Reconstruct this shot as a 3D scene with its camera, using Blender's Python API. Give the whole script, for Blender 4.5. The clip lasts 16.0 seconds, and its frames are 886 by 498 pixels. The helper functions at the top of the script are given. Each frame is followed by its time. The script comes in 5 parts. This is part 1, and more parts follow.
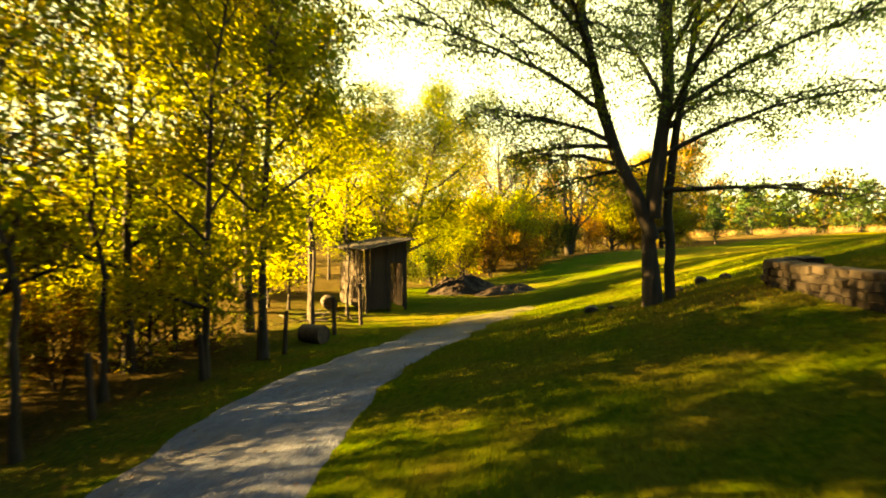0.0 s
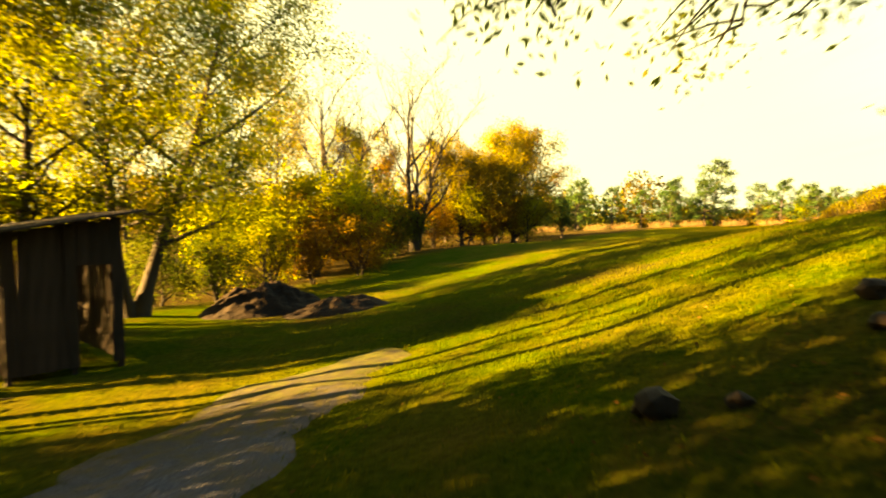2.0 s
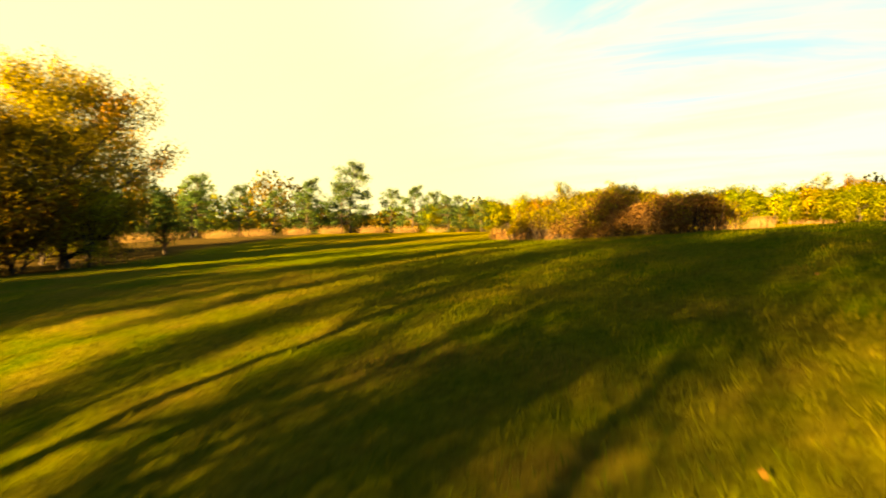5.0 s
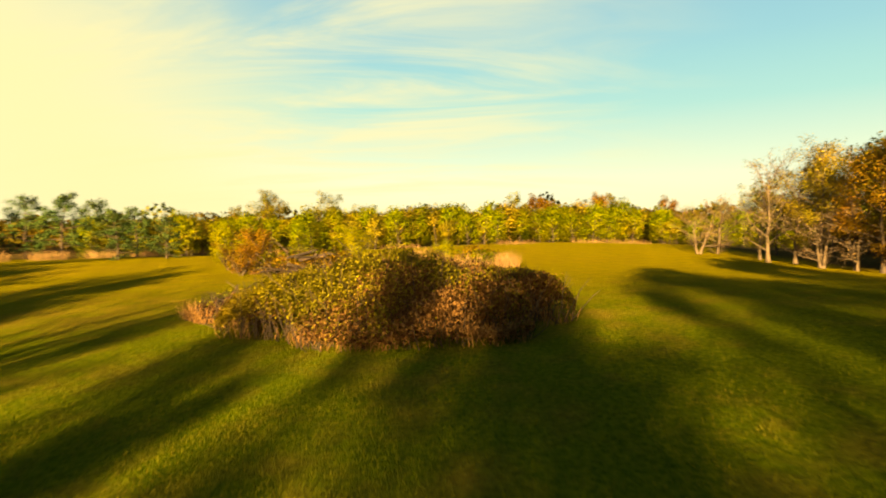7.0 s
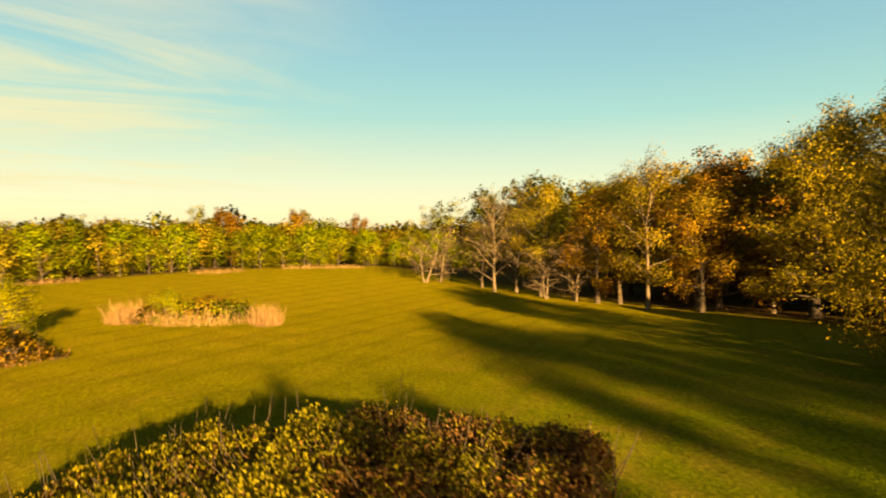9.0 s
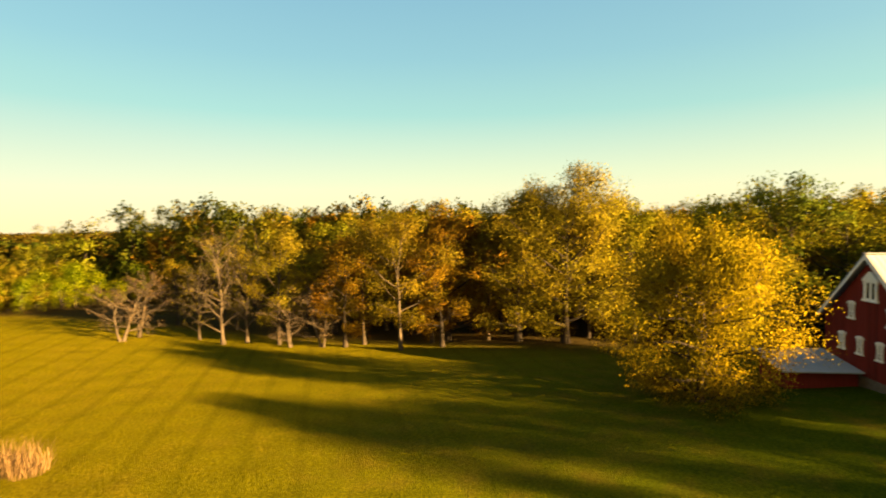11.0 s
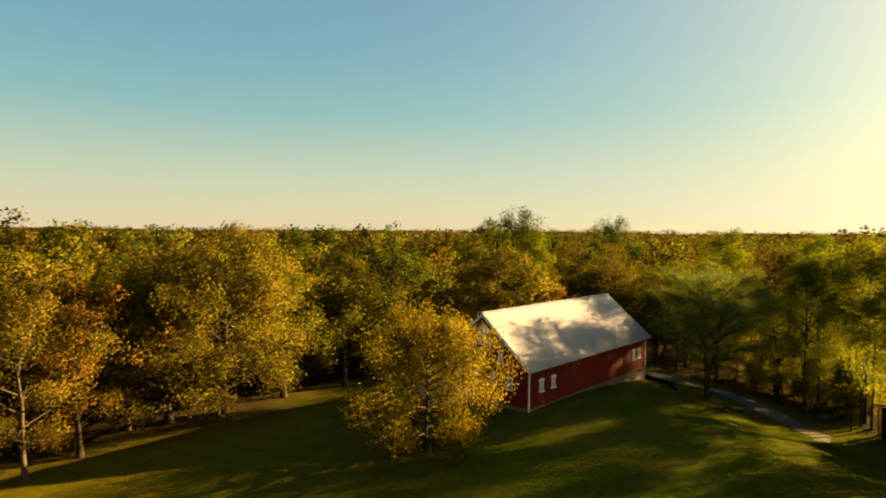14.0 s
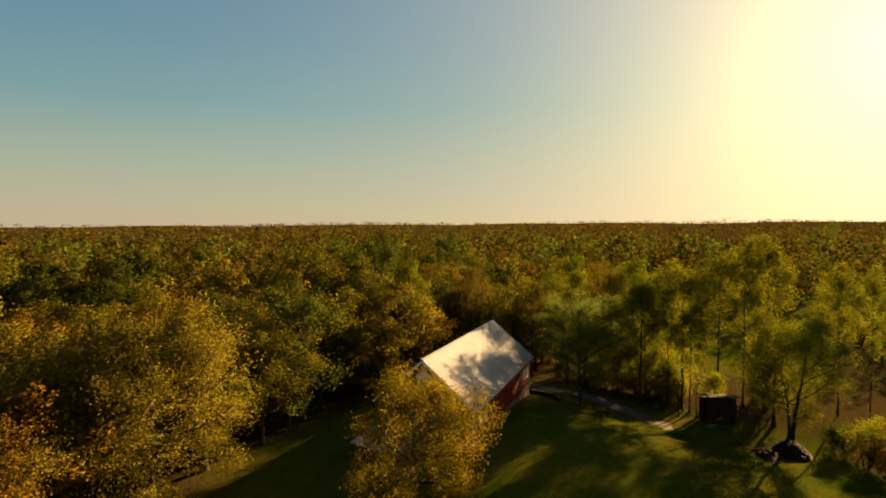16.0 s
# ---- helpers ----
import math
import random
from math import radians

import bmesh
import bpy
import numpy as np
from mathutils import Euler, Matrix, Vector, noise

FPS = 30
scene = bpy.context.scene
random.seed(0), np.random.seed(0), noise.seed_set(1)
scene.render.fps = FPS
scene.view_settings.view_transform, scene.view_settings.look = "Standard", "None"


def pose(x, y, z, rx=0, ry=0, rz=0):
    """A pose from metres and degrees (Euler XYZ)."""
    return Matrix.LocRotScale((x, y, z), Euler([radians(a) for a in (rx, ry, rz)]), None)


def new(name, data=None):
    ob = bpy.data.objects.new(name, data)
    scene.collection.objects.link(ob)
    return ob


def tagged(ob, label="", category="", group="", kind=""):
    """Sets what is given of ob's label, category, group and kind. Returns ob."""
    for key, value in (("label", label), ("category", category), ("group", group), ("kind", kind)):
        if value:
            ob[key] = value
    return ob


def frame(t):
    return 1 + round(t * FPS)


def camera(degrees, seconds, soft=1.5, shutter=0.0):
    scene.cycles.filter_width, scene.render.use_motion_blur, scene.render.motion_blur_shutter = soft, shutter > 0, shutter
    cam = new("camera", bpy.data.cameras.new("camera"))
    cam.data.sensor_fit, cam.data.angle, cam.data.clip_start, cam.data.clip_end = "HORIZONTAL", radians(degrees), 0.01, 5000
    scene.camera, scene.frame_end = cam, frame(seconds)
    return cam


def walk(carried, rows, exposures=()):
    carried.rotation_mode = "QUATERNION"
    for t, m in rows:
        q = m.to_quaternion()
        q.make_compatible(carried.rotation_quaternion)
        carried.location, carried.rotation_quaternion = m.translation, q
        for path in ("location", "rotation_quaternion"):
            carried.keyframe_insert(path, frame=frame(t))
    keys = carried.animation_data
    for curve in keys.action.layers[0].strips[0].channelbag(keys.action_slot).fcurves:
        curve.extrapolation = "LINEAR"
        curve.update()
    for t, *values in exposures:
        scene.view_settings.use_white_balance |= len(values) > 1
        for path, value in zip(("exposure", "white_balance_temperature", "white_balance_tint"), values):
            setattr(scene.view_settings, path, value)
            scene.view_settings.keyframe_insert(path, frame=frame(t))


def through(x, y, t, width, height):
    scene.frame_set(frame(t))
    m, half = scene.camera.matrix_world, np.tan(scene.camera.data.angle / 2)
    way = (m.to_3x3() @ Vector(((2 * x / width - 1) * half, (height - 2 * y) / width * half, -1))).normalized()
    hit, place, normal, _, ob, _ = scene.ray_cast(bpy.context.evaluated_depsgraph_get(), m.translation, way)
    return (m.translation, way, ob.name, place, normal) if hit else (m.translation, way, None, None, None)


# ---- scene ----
cam = camera(76.9, 16.0, soft=1.8, shutter=0.4)
EXPOSE = [(0, 5.6, 8700, -12), (0.8, 5.5, 8700, -11), (1.5, 5.25, 9200, -9), (2.5, 4.9, 10000, -4), (4, 4.85, 10900, -3), (6.5, 4.1, 8300, 0), (8.5, 3.85, 8000, 4), (11, 3.92, 7500, 4), (12.5, 3.72, 7100, 4), (14.5, 3.15, 6800, 7), (16, 2.75, 6700, 11)]
PATH = [
    (0, (-0.00, 0.00, 2.67, 87.82, 0.20, 0.00)),
    (0.5, (0.07, 2.77, 2.51, 87.70, 0.25, -3.75)),
    (1, (0.34, 5.53, 2.29, 87.78, 0.30, -8.45)),
    (1.5, (0.65, 8.29, 2.06, 87.77, 0.37, -12.52)),
    (2, (1.01, 11.03, 1.87, 87.87, 0.34, -17.94)),
    (2.5, (1.56, 13.75, 1.68, 87.97, 0.23, -24.60)),
    (3, (2.47, 16.30, 1.60, 88.10, 0.06, -30.91)),
    (3.5, (3.86, 18.60, 1.75, 88.08, -0.16, -36.92)),
    (4, (5.56, 20.50, 1.87, 88.17, -0.38, -42.50)),
    (4.2, (6.33, 21.23, 1.89, 88.18, -0.29, -44.80)),
    (6.3, (15.77, 27.22, 4.21, 87.71, 0.38, -74.37)),
    (6.5, (16.68, 27.72, 4.47, 87.75, 0.40, -77.65)),
    (7, (18.93, 29.25, 4.93, 87.88, 0.36, -85.06)),
    (7.5, (20.92, 30.77, 5.38, 88.04, 0.24, -93.61)),
    (8, (23.02, 32.12, 5.89, 88.14, 0.09, -102.89)),
    (8.5, (25.17, 33.23, 6.42, 88.34, -0.08, -112.17)),
    (8.7, (25.98, 33.63, 6.61, 88.38, -0.15, -115.08)),
    (10.8, (34.17, 40.49, 10.33, 88.16, 0.59, -155.38)),
    (11, (35.11, 41.04, 10.71, 88.07, 0.58, -159.31)),
    (11.5, (37.54, 41.97, 11.53, 87.96, 0.32, -168.88)),
    (12, (39.86, 42.46, 12.34, 87.90, 0.15, -179.70)),
    (12.5, (42.32, 42.55, 13.06, 87.99, -0.07, -191.33)),
    (13, (44.78, 42.17, 13.79, 88.00, -0.35, -200.13)),
    (13.5, (47.09, 41.45, 14.54, 88.08, -0.39, -206.14)),
    (14, (49.15, 40.38, 15.27, 88.15, -0.46, -211.95)),
    (14.5, (51.31, 38.98, 16.12, 88.28, -0.25, -218.18)),
    (15, (53.46, 37.47, 17.09, 88.25, -0.11, -223.65)),
    (15.5, (55.95, 35.76, 18.47, 88.03, 0.16, -229.46)),
    (16, (58.77, 33.48, 19.78, 87.37, 0.39, -234.52)),
]
walk(cam, [(t, pose(*p)) for t, p in PATH], EXPOSE)

# ---- world, sun ----
SUN_ELEV, SUN_TURN = 13.5, 83.5      # degrees above the horizon; heading to the left of +y
to_sun = Vector((-math.sin(radians(SUN_TURN)) * math.cos(radians(SUN_ELEV)), math.cos(radians(SUN_TURN)) * math.cos(radians(SUN_ELEV)), math.sin(radians(SUN_ELEV))))
sun_data = bpy.data.lights.new("sun", "SUN")
sun_data.energy, sun_data.angle, sun_data.color = 5.0, radians(0.6), (1.0, 0.60, 0.24)
sun = new("sun", sun_data)
sun.rotation_euler = to_sun.to_track_quat("Z", "Y").to_euler()


def make_world():
    world = bpy.data.worlds.new("sky")
    scene.world = world
    world.use_nodes = True
    nt = world.node_tree
    n, l = nt.nodes, nt.links
    n.clear()
    out, bg = n.new("ShaderNodeOutputWorld"), n.new("ShaderNodeBackground")
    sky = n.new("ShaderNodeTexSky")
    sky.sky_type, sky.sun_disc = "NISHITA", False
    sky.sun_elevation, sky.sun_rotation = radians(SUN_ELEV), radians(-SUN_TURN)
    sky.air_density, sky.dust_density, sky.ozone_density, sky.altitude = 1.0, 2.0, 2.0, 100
    tc, sep = n.new("ShaderNodeTexCoord"), n.new("ShaderNodeSeparateXYZ")
    l.new(tc.outputs["Generated"], sep.inputs[0])

    def math_node(op, a, b=None):
        m = n.new("ShaderNodeMath"); m.operation = op
        for k, v in enumerate((a, b)):
            if v is None:
                continue
            if isinstance(v, (int, float)):
                m.inputs[k].default_value = v
            else:
                l.new(v, m.inputs[k])
        return m.outputs[0]

    def smooth(v, lo, hi, top=1.0):
        r = n.new("ShaderNodeMapRange"); r.interpolation_type = "SMOOTHSTEP"
        r.inputs["From Min"].default_value, r.inputs["From Max"].default_value, r.inputs["To Max"].default_value = lo, hi, top
        l.new(v, r.inputs["Value"])
        return r.outputs[0]

    def dot(axis):
        d = n.new("ShaderNodeVectorMath"); d.operation = "DOT_PRODUCT"; d.inputs[1].default_value = tuple(axis)
        l.new(tc.outputs["Generated"], d.inputs[0])
        return d.outputs["Value"]

    def blend(fac, a, b, mode="MIX"):
        m = n.new("ShaderNodeMix"); m.data_type, m.blend_type = "RGBA", mode
        for v, sock in ((fac, "Factor"), (a, "A"), (b, "B")):
            if isinstance(v, (int, float)):
                m.inputs[sock].default_value = v
            elif isinstance(v, tuple):
                m.inputs[sock].default_value = (*v, 1)
            else:
                l.new(v, m.inputs[sock])
        return m.outputs["Result"]

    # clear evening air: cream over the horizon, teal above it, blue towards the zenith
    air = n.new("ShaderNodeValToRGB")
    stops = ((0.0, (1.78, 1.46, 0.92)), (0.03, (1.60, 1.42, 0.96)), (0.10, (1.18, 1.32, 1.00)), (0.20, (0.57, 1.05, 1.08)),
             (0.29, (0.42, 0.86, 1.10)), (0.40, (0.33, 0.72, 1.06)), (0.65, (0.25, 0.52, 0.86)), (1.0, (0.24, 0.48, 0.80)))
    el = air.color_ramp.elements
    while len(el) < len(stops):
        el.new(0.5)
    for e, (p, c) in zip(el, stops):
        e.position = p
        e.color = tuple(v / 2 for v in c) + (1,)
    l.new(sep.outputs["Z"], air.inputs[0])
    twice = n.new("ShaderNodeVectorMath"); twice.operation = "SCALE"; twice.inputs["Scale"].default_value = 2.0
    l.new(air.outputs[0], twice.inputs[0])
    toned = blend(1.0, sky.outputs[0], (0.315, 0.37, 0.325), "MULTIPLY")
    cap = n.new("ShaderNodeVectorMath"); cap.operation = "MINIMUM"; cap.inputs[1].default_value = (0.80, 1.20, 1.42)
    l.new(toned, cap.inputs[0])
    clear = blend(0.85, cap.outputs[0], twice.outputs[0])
    # thin cirrus in the north-eastern half: streaked noise, stretched towards the horizon
    lift = math_node("ADD", sep.outputs["Z"], 0.12)
    comb = n.new("ShaderNodeCombineXYZ")
    for k, (name, f) in enumerate((("X", 2.6), ("Y", 0.8))):
        l.new(math_node("MULTIPLY", math_node("DIVIDE", sep.outputs[name], lift), f), comb.inputs[k])
    streak = n.new("ShaderNodeTexNoise")
    streak.inputs["Scale"].default_value, streak.inputs["Detail"].default_value, streak.inputs["Roughness"].default_value = 0.62, 9, 0.6
    streak.inputs["Distortion"].default_value = 0.9
    l.new(comb.outputs[0], streak.inputs["Vector"])
    cirrus = math_node("MULTIPLY", smooth(streak.outputs["Fac"], 0.42, 0.70, 0.85), smooth(dot((0.62, 0.72, 0.25)), 0.30, 0.80))
    # an even bright veil over the north
    veil = smooth(dot((0.03, 1.0, -0.44)), 0.12, 0.62, 0.96)
    clouded = blend(veil, blend(cirrus, clear, (1.28, 1.22, 0.82)), (1.32, 1.22, 0.74))
    # warm glow round the sun, fading with the angle from it
    angle = math_node("ARCCOSINE", math_node("MINIMUM", dot(to_sun), 0.99999))
    glow = math_node("POWER", 2.71828, math_node("DIVIDE", angle, -0.245))
    shine = blend(1.0, (7.5, 5.2, 1.9), (0.0, 0.0, 0.0), "ADD")
    lit = n.new("ShaderNodeVectorMath"); lit.operation = "SCALE"
    l.new(shine, lit.inputs[0]); l.new(glow, lit.inputs["Scale"])
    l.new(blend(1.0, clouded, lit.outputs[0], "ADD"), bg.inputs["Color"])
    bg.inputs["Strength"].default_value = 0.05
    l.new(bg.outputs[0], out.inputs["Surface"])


make_world()


# ---- materials ----
def material(name):
    m = bpy.data.materials.new(name)
    m.use_nodes = True
    m.node_tree.nodes["Principled BSDF"].inputs["Specular IOR Level"].default_value = 0.15
    nt = m.node_tree
    return m, nt.nodes, nt.links, nt.nodes["Principled BSDF"]


def ramp_node(n, stops):
    r = n.new("ShaderNodeValToRGB")
    while len(r.color_ramp.elements) < len(stops):
        r.color_ramp.elements.new(0.5)
    for e, (p, c) in zip(r.color_ramp.elements, stops):
        e.position, e.color = p, (*c, 1)
    return r


def noise_node(n, l, scale, detail=4, coord="Object", rough=0.55, vector=None):
    t = n.new("ShaderNodeTexNoise")
    t.inputs["Scale"].default_value, t.inputs["Detail"].default_value, t.inputs["Roughness"].default_value = scale, detail, rough
    if vector is None:
        c = n.new("ShaderNodeTexCoord")
        l.new(c.outputs[coord], t.inputs["Vector"])
    else:
        l.new(vector, t.inputs["Vector"])
    return t


def mix_node(n, l, fac, a, b, mode="MIX"):
    m = n.new("ShaderNodeMix")
    m.data_type, m.blend_type = "RGBA", mode
    for key, v in (("Factor", fac), ("A", a), ("B", b)):
        if isinstance(v, bpy.types.NodeSocket):
            l.new(v, m.inputs[key])
        else:
            m.inputs[key].default_value = v if key == "Factor" else (*v, 1)
    return m.outputs["Result"]


def bump_node(n, l, height, strength, distance, bsdf):
    b = n.new("ShaderNodeBump")
    b.inputs["Strength"].default_value, b.inputs["Distance"].default_value = strength, distance
    l.new(height, b.inputs["Height"])
    l.new(b.outputs[0], bsdf.inputs["Normal"])


def leaf_material(name, colours, through=0.5):
    """Thin leaves: a colour of its own for each leaf, a shift for each plant, light coming through."""
    m, n, l, b = material(name)
    geo, info = n.new("ShaderNodeNewGeometry"), n.new("ShaderNodeObjectInfo")
    r = ramp_node(n, [(i / (len(colours) - 1), c) for i, c in enumerate(colours)])
    patch = noise_node(n, l, 0.35, 3)
    mixv = n.new("ShaderNodeMath"); mixv.operation = "MULTIPLY_ADD"
    mixv.inputs[1].default_value = 0.28
    l.new(geo.outputs["Random Per Island"], mixv.inputs[0])
    sh = n.new("ShaderNodeMapRange")
    sh.inputs["From Min"].default_value, sh.inputs["From Max"].default_value = 0.3, 0.7
    sh.inputs["To Min"].default_value, sh.inputs["To Max"].default_value = 0.05, 0.68
    l.new(patch.outputs["Fac"], sh.inputs["Value"])
    l.new(sh.outputs[0], mixv.inputs[2])
    l.new(mixv.outputs[0], r.inputs[0])
    hsv = n.new("ShaderNodeHueSaturation")
    hr = n.new("ShaderNodeMapRange")
    hr.inputs["To Min"].default_value, hr.inputs["To Max"].default_value = 0.493, 0.506
    l.new(info.outputs["Random"], hr.inputs["Value"]); l.new(hr.outputs[0], hsv.inputs["Hue"])
    vr = n.new("ShaderNodeMapRange")
    vr.inputs["To Min"].default_value, vr.inputs["To Max"].default_value = 0.85, 1.12
    l.new(info.outputs["Random"], vr.inputs["Value"]); l.new(vr.outputs[0], hsv.inputs["Value"])
    l.new(r.outputs[0], hsv.inputs["Color"])
    l.new(hsv.outputs[0], b.inputs["Base Color"])
    b.inputs["Roughness"].default_value = 0.7
    b.inputs["Specular IOR Level"].default_value = 0.0
    tr, mx = n.new("ShaderNodeBsdfTranslucent"), n.new("ShaderNodeMixShader")
    l.new(hsv.outputs[0], tr.inputs["Color"])
    mx.inputs[0].default_value = through
    l.new(b.outputs[0], mx.inputs[1]); l.new(tr.outputs[0], mx.inputs[2])
    l.new(mx.outputs[0], n["Material Output"].inputs["Surface"])
    return m


def bark_material(name, dark, light, scale=9.0):
    m, n, l, b = material(name)
    tc, mp = n.new("ShaderNodeTexCoord"), n.new("ShaderNodeMapping")
    mp.inputs["Scale"].default_value = (1, 1, 0.18)
    l.new(tc.outputs["Object"], mp.inputs["Vector"])
    a = noise_node(n, l, scale, 6, vector=mp.outputs[0])
    c = noise_node(n, l, 1.3, 3)
    r = ramp_node(n, [(0.35, dark), (0.68, light)])
    l.new(a.outputs["Fac"], r.inputs[0])
    col = mix_node(n, l, c.outputs["Fac"], r.outputs[0], tuple(0.7 * v for v in light))
    l.new(col, b.inputs["Base Color"])
    b.inputs["Roughness"].default_value = 0.9
    bump_node(n, l, a.outputs["Fac"], 0.8, 0.03, b)
    return m


def board_material(name, dark, light, rough=0.8, scale=14.0, metal=0.0):
    """Weathered sawn boards with upright grain and a shift from board to board."""
    m, n, l, b = material(name)
    tc, mp = n.new("ShaderNodeTexCoord"), n.new("ShaderNodeMapping")
    mp.inputs["Scale"].default_value = (1, 1, 0.08)
    l.new(tc.outputs["Object"], mp.inputs["Vector"])
    a = noise_node(n, l, scale, 6, vector=mp.outputs[0])
    s = noise_node(n, l, 0.8, 4)
    r = ramp_node(n, [(0.3, dark), (0.7, light)])
    l.new(a.outputs["Fac"], r.inputs[0])
    info = n.new("ShaderNodeObjectInfo")
    hsv = n.new("ShaderNodeHueSaturation")
    vr = n.new("ShaderNodeMapRange")
    vr.inputs["To Min"].default_value, vr.inputs["To Max"].default_value = 0.75, 1.2
    l.new(info.outputs["Random"], vr.inputs["Value"]); l.new(vr.outputs[0], hsv.inputs["Value"])
    col = mix_node(n, l, s.outputs["Fac"], r.outputs[0], dark)
    l.new(col, hsv.inputs["Color"])
    l.new(hsv.outputs[0], b.inputs["Base Color"])
    b.inputs["Roughness"].default_value, b.inputs["Metallic"].default_value = rough, metal
    bump_node(n, l, a.outputs["Fac"], 0.4, 0.01, b)
    return m


def stone_material(name, a, c, scale=6.0, depth=0.02):
    m, n, l, b = material(name)
    t, u = noise_node(n, l, scale, 8), noise_node(n, l, scale * 0.13, 3)
    r = ramp_node(n, [(0.3, a), (0.7, c)])
    l.new(t.outputs["Fac"], r.inputs[0])
    col = mix_node(n, l, u.outputs["Fac"], r.outputs[0], tuple(0.55 * v for v in a))
    l.new(col, b.inputs["Base Color"])
    b.inputs["Roughness"].default_value = 0.92
    bump_node(n, l, t.outputs["Fac"], 0.7, depth, b)
    return m


def ground_material():
    """Mown grass with dry patches, worn earth and leaf litter towards the woods."""
    m, n, l, b = material("meadow_grass")
    fine, mid, big = noise_node(n, l, 9.0, 8, rough=0.7), noise_node(n, l, 0.9, 5), noise_node(n, l, 0.09, 4)
    green = ramp_node(n, [(0.30, (0.014, 0.030, 0.003)), (0.55, (0.040, 0.060, 0.004)), (0.75, (0.080, 0.084, 0.007))])
    l.new(fine.outputs["Fac"], green.inputs[0])
    dry = ramp_node(n, [(0.3, (0.052, 0.036, 0.008)), (0.7, (0.135, 0.088, 0.020))])
    l.new(fine.outputs["Fac"], dry.inputs[0])
    k = n.new("ShaderNodeMath"); k.operation = "MULTIPLY_ADD"; k.inputs[1].default_value = 0.6
    l.new(mid.outputs["Fac"], k.inputs[0])
    k2 = n.new("ShaderNodeMath"); k2.operation = "MULTIPLY"; k2.inputs[1].default_value = 0.6
    l.new(big.outputs["Fac"], k2.inputs[0]); l.new(k2.outputs[0], k.inputs[2])
    pr = ramp_node(n, [(0.54, (0, 0, 0)), (0.76, (0.6, 0.6, 0.6))])
    l.new(k.outputs[0], pr.inputs[0])
    col = mix_node(n, l, pr.outputs[0], green.outputs[0], dry.outputs[0])
    # the high meadow is drier; its gold also paints in the low sun
    da = n.new("ShaderNodeAttribute"); da.attribute_name = "dry"
    sunlit_hay = ramp_node(n, [(0.30, (0.050, 0.046, 0.003)), (0.55, (0.104, 0.086, 0.006)), (0.75, (0.166, 0.126, 0.010))])
    l.new(fine.outputs["Fac"], sunlit_hay.inputs[0])
    col = mix_node(n, l, da.outputs["Fac"], col, sunlit_hay.outputs[0])
    # mowing lines
    tc, wv = n.new("ShaderNodeTexCoord"), n.new("ShaderNodeTexWave")
    mp = n.new("ShaderNodeMapping"); mp.inputs["Rotation"].default_value = (0, 0, radians(62))
    l.new(tc.outputs["Object"], mp.inputs["Vector"]); l.new(mp.outputs[0], wv.inputs["Vector"])
    wv.inputs["Scale"].default_value, wv.inputs["Distortion"].default_value, wv.inputs["Detail"].default_value = 0.13, 4.0, 3
    wr = ramp_node(n, [(0.0, (0.96, 0.96, 0.96)), (1.0, (1.03, 1.03, 1.03))])
    l.new(wv.outputs["Fac"], wr.inputs[0])
    col = mix_node(n, l, 1.0, col, wr.outputs[0], "MULTIPLY")
    # narrow wheel and swath lines across the hay
    w2, m2 = n.new("ShaderNodeTexWave"), n.new("ShaderNodeMapping"); m2.inputs["Rotation"].default_value = (0, 0, radians(-33))
    l.new(tc.outputs["Object"], m2.inputs["Vector"]); l.new(m2.outputs[0], w2.inputs["Vector"])
    w2.inputs["Scale"].default_value, w2.inputs["Distortion"].default_value, w2.inputs["Detail"].default_value, w2.inputs["Detail Scale"].default_value = 0.155, 0.5, 2, 1.5
    s2 = ramp_node(n, [(0.0, (0.45, 0.52, 0.45)), (0.18, (1, 1, 1))]); l.new(w2.outputs["Fac"], s2.inputs[0])
    sf = n.new("ShaderNodeMath"); sf.operation = "MULTIPLY"; l.new(da.outputs["Fac"], sf.inputs[0]); sf.inputs[1].default_value = 0.38
    col = mix_node(n, l, sf.outputs[0], col, mix_node(n, l, 1.0, col, s2.outputs[0], "MULTIPLY"))
    # leaf litter under the woods
    att = n.new("ShaderNodeAttribute"); att.attribute_name = "litter"
    lit = ramp_node(n, [(0.35, (0.018, 0.015, 0.006)), (0.6, (0.046, 0.034, 0.012)), (0.8, (0.082, 0.058, 0.020))])
    l.new(fine.outputs["Fac"], lit.inputs[0])
    lf = n.new("ShaderNodeMath"); lf.operation = "MULTIPLY_ADD"; lf.inputs[1].default_value = 1.6; lf.use_clamp = True
    off = n.new("ShaderNodeMath"); off.operation = "MULTIPLY_ADD"; off.inputs[1].default_value = 0.9; off.inputs[2].default_value = -0.75
    l.new(mid.outputs["Fac"], off.inputs[0])
    l.new(att.outputs["Fac"], lf.inputs[0]); l.new(off.outputs[0], lf.inputs[2])
    col = mix_node(n, l, lf.outputs[0], col, lit.outputs[0])
    l.new(col, b.inputs["Base Color"])
    b.inputs["Roughness"].default_value, b.inputs["Specular IOR Level"].default_value = 0.9, 0.0
    bump_node(n, l, fine.outputs["Fac"], 1.0, 0.2, b)
    return m


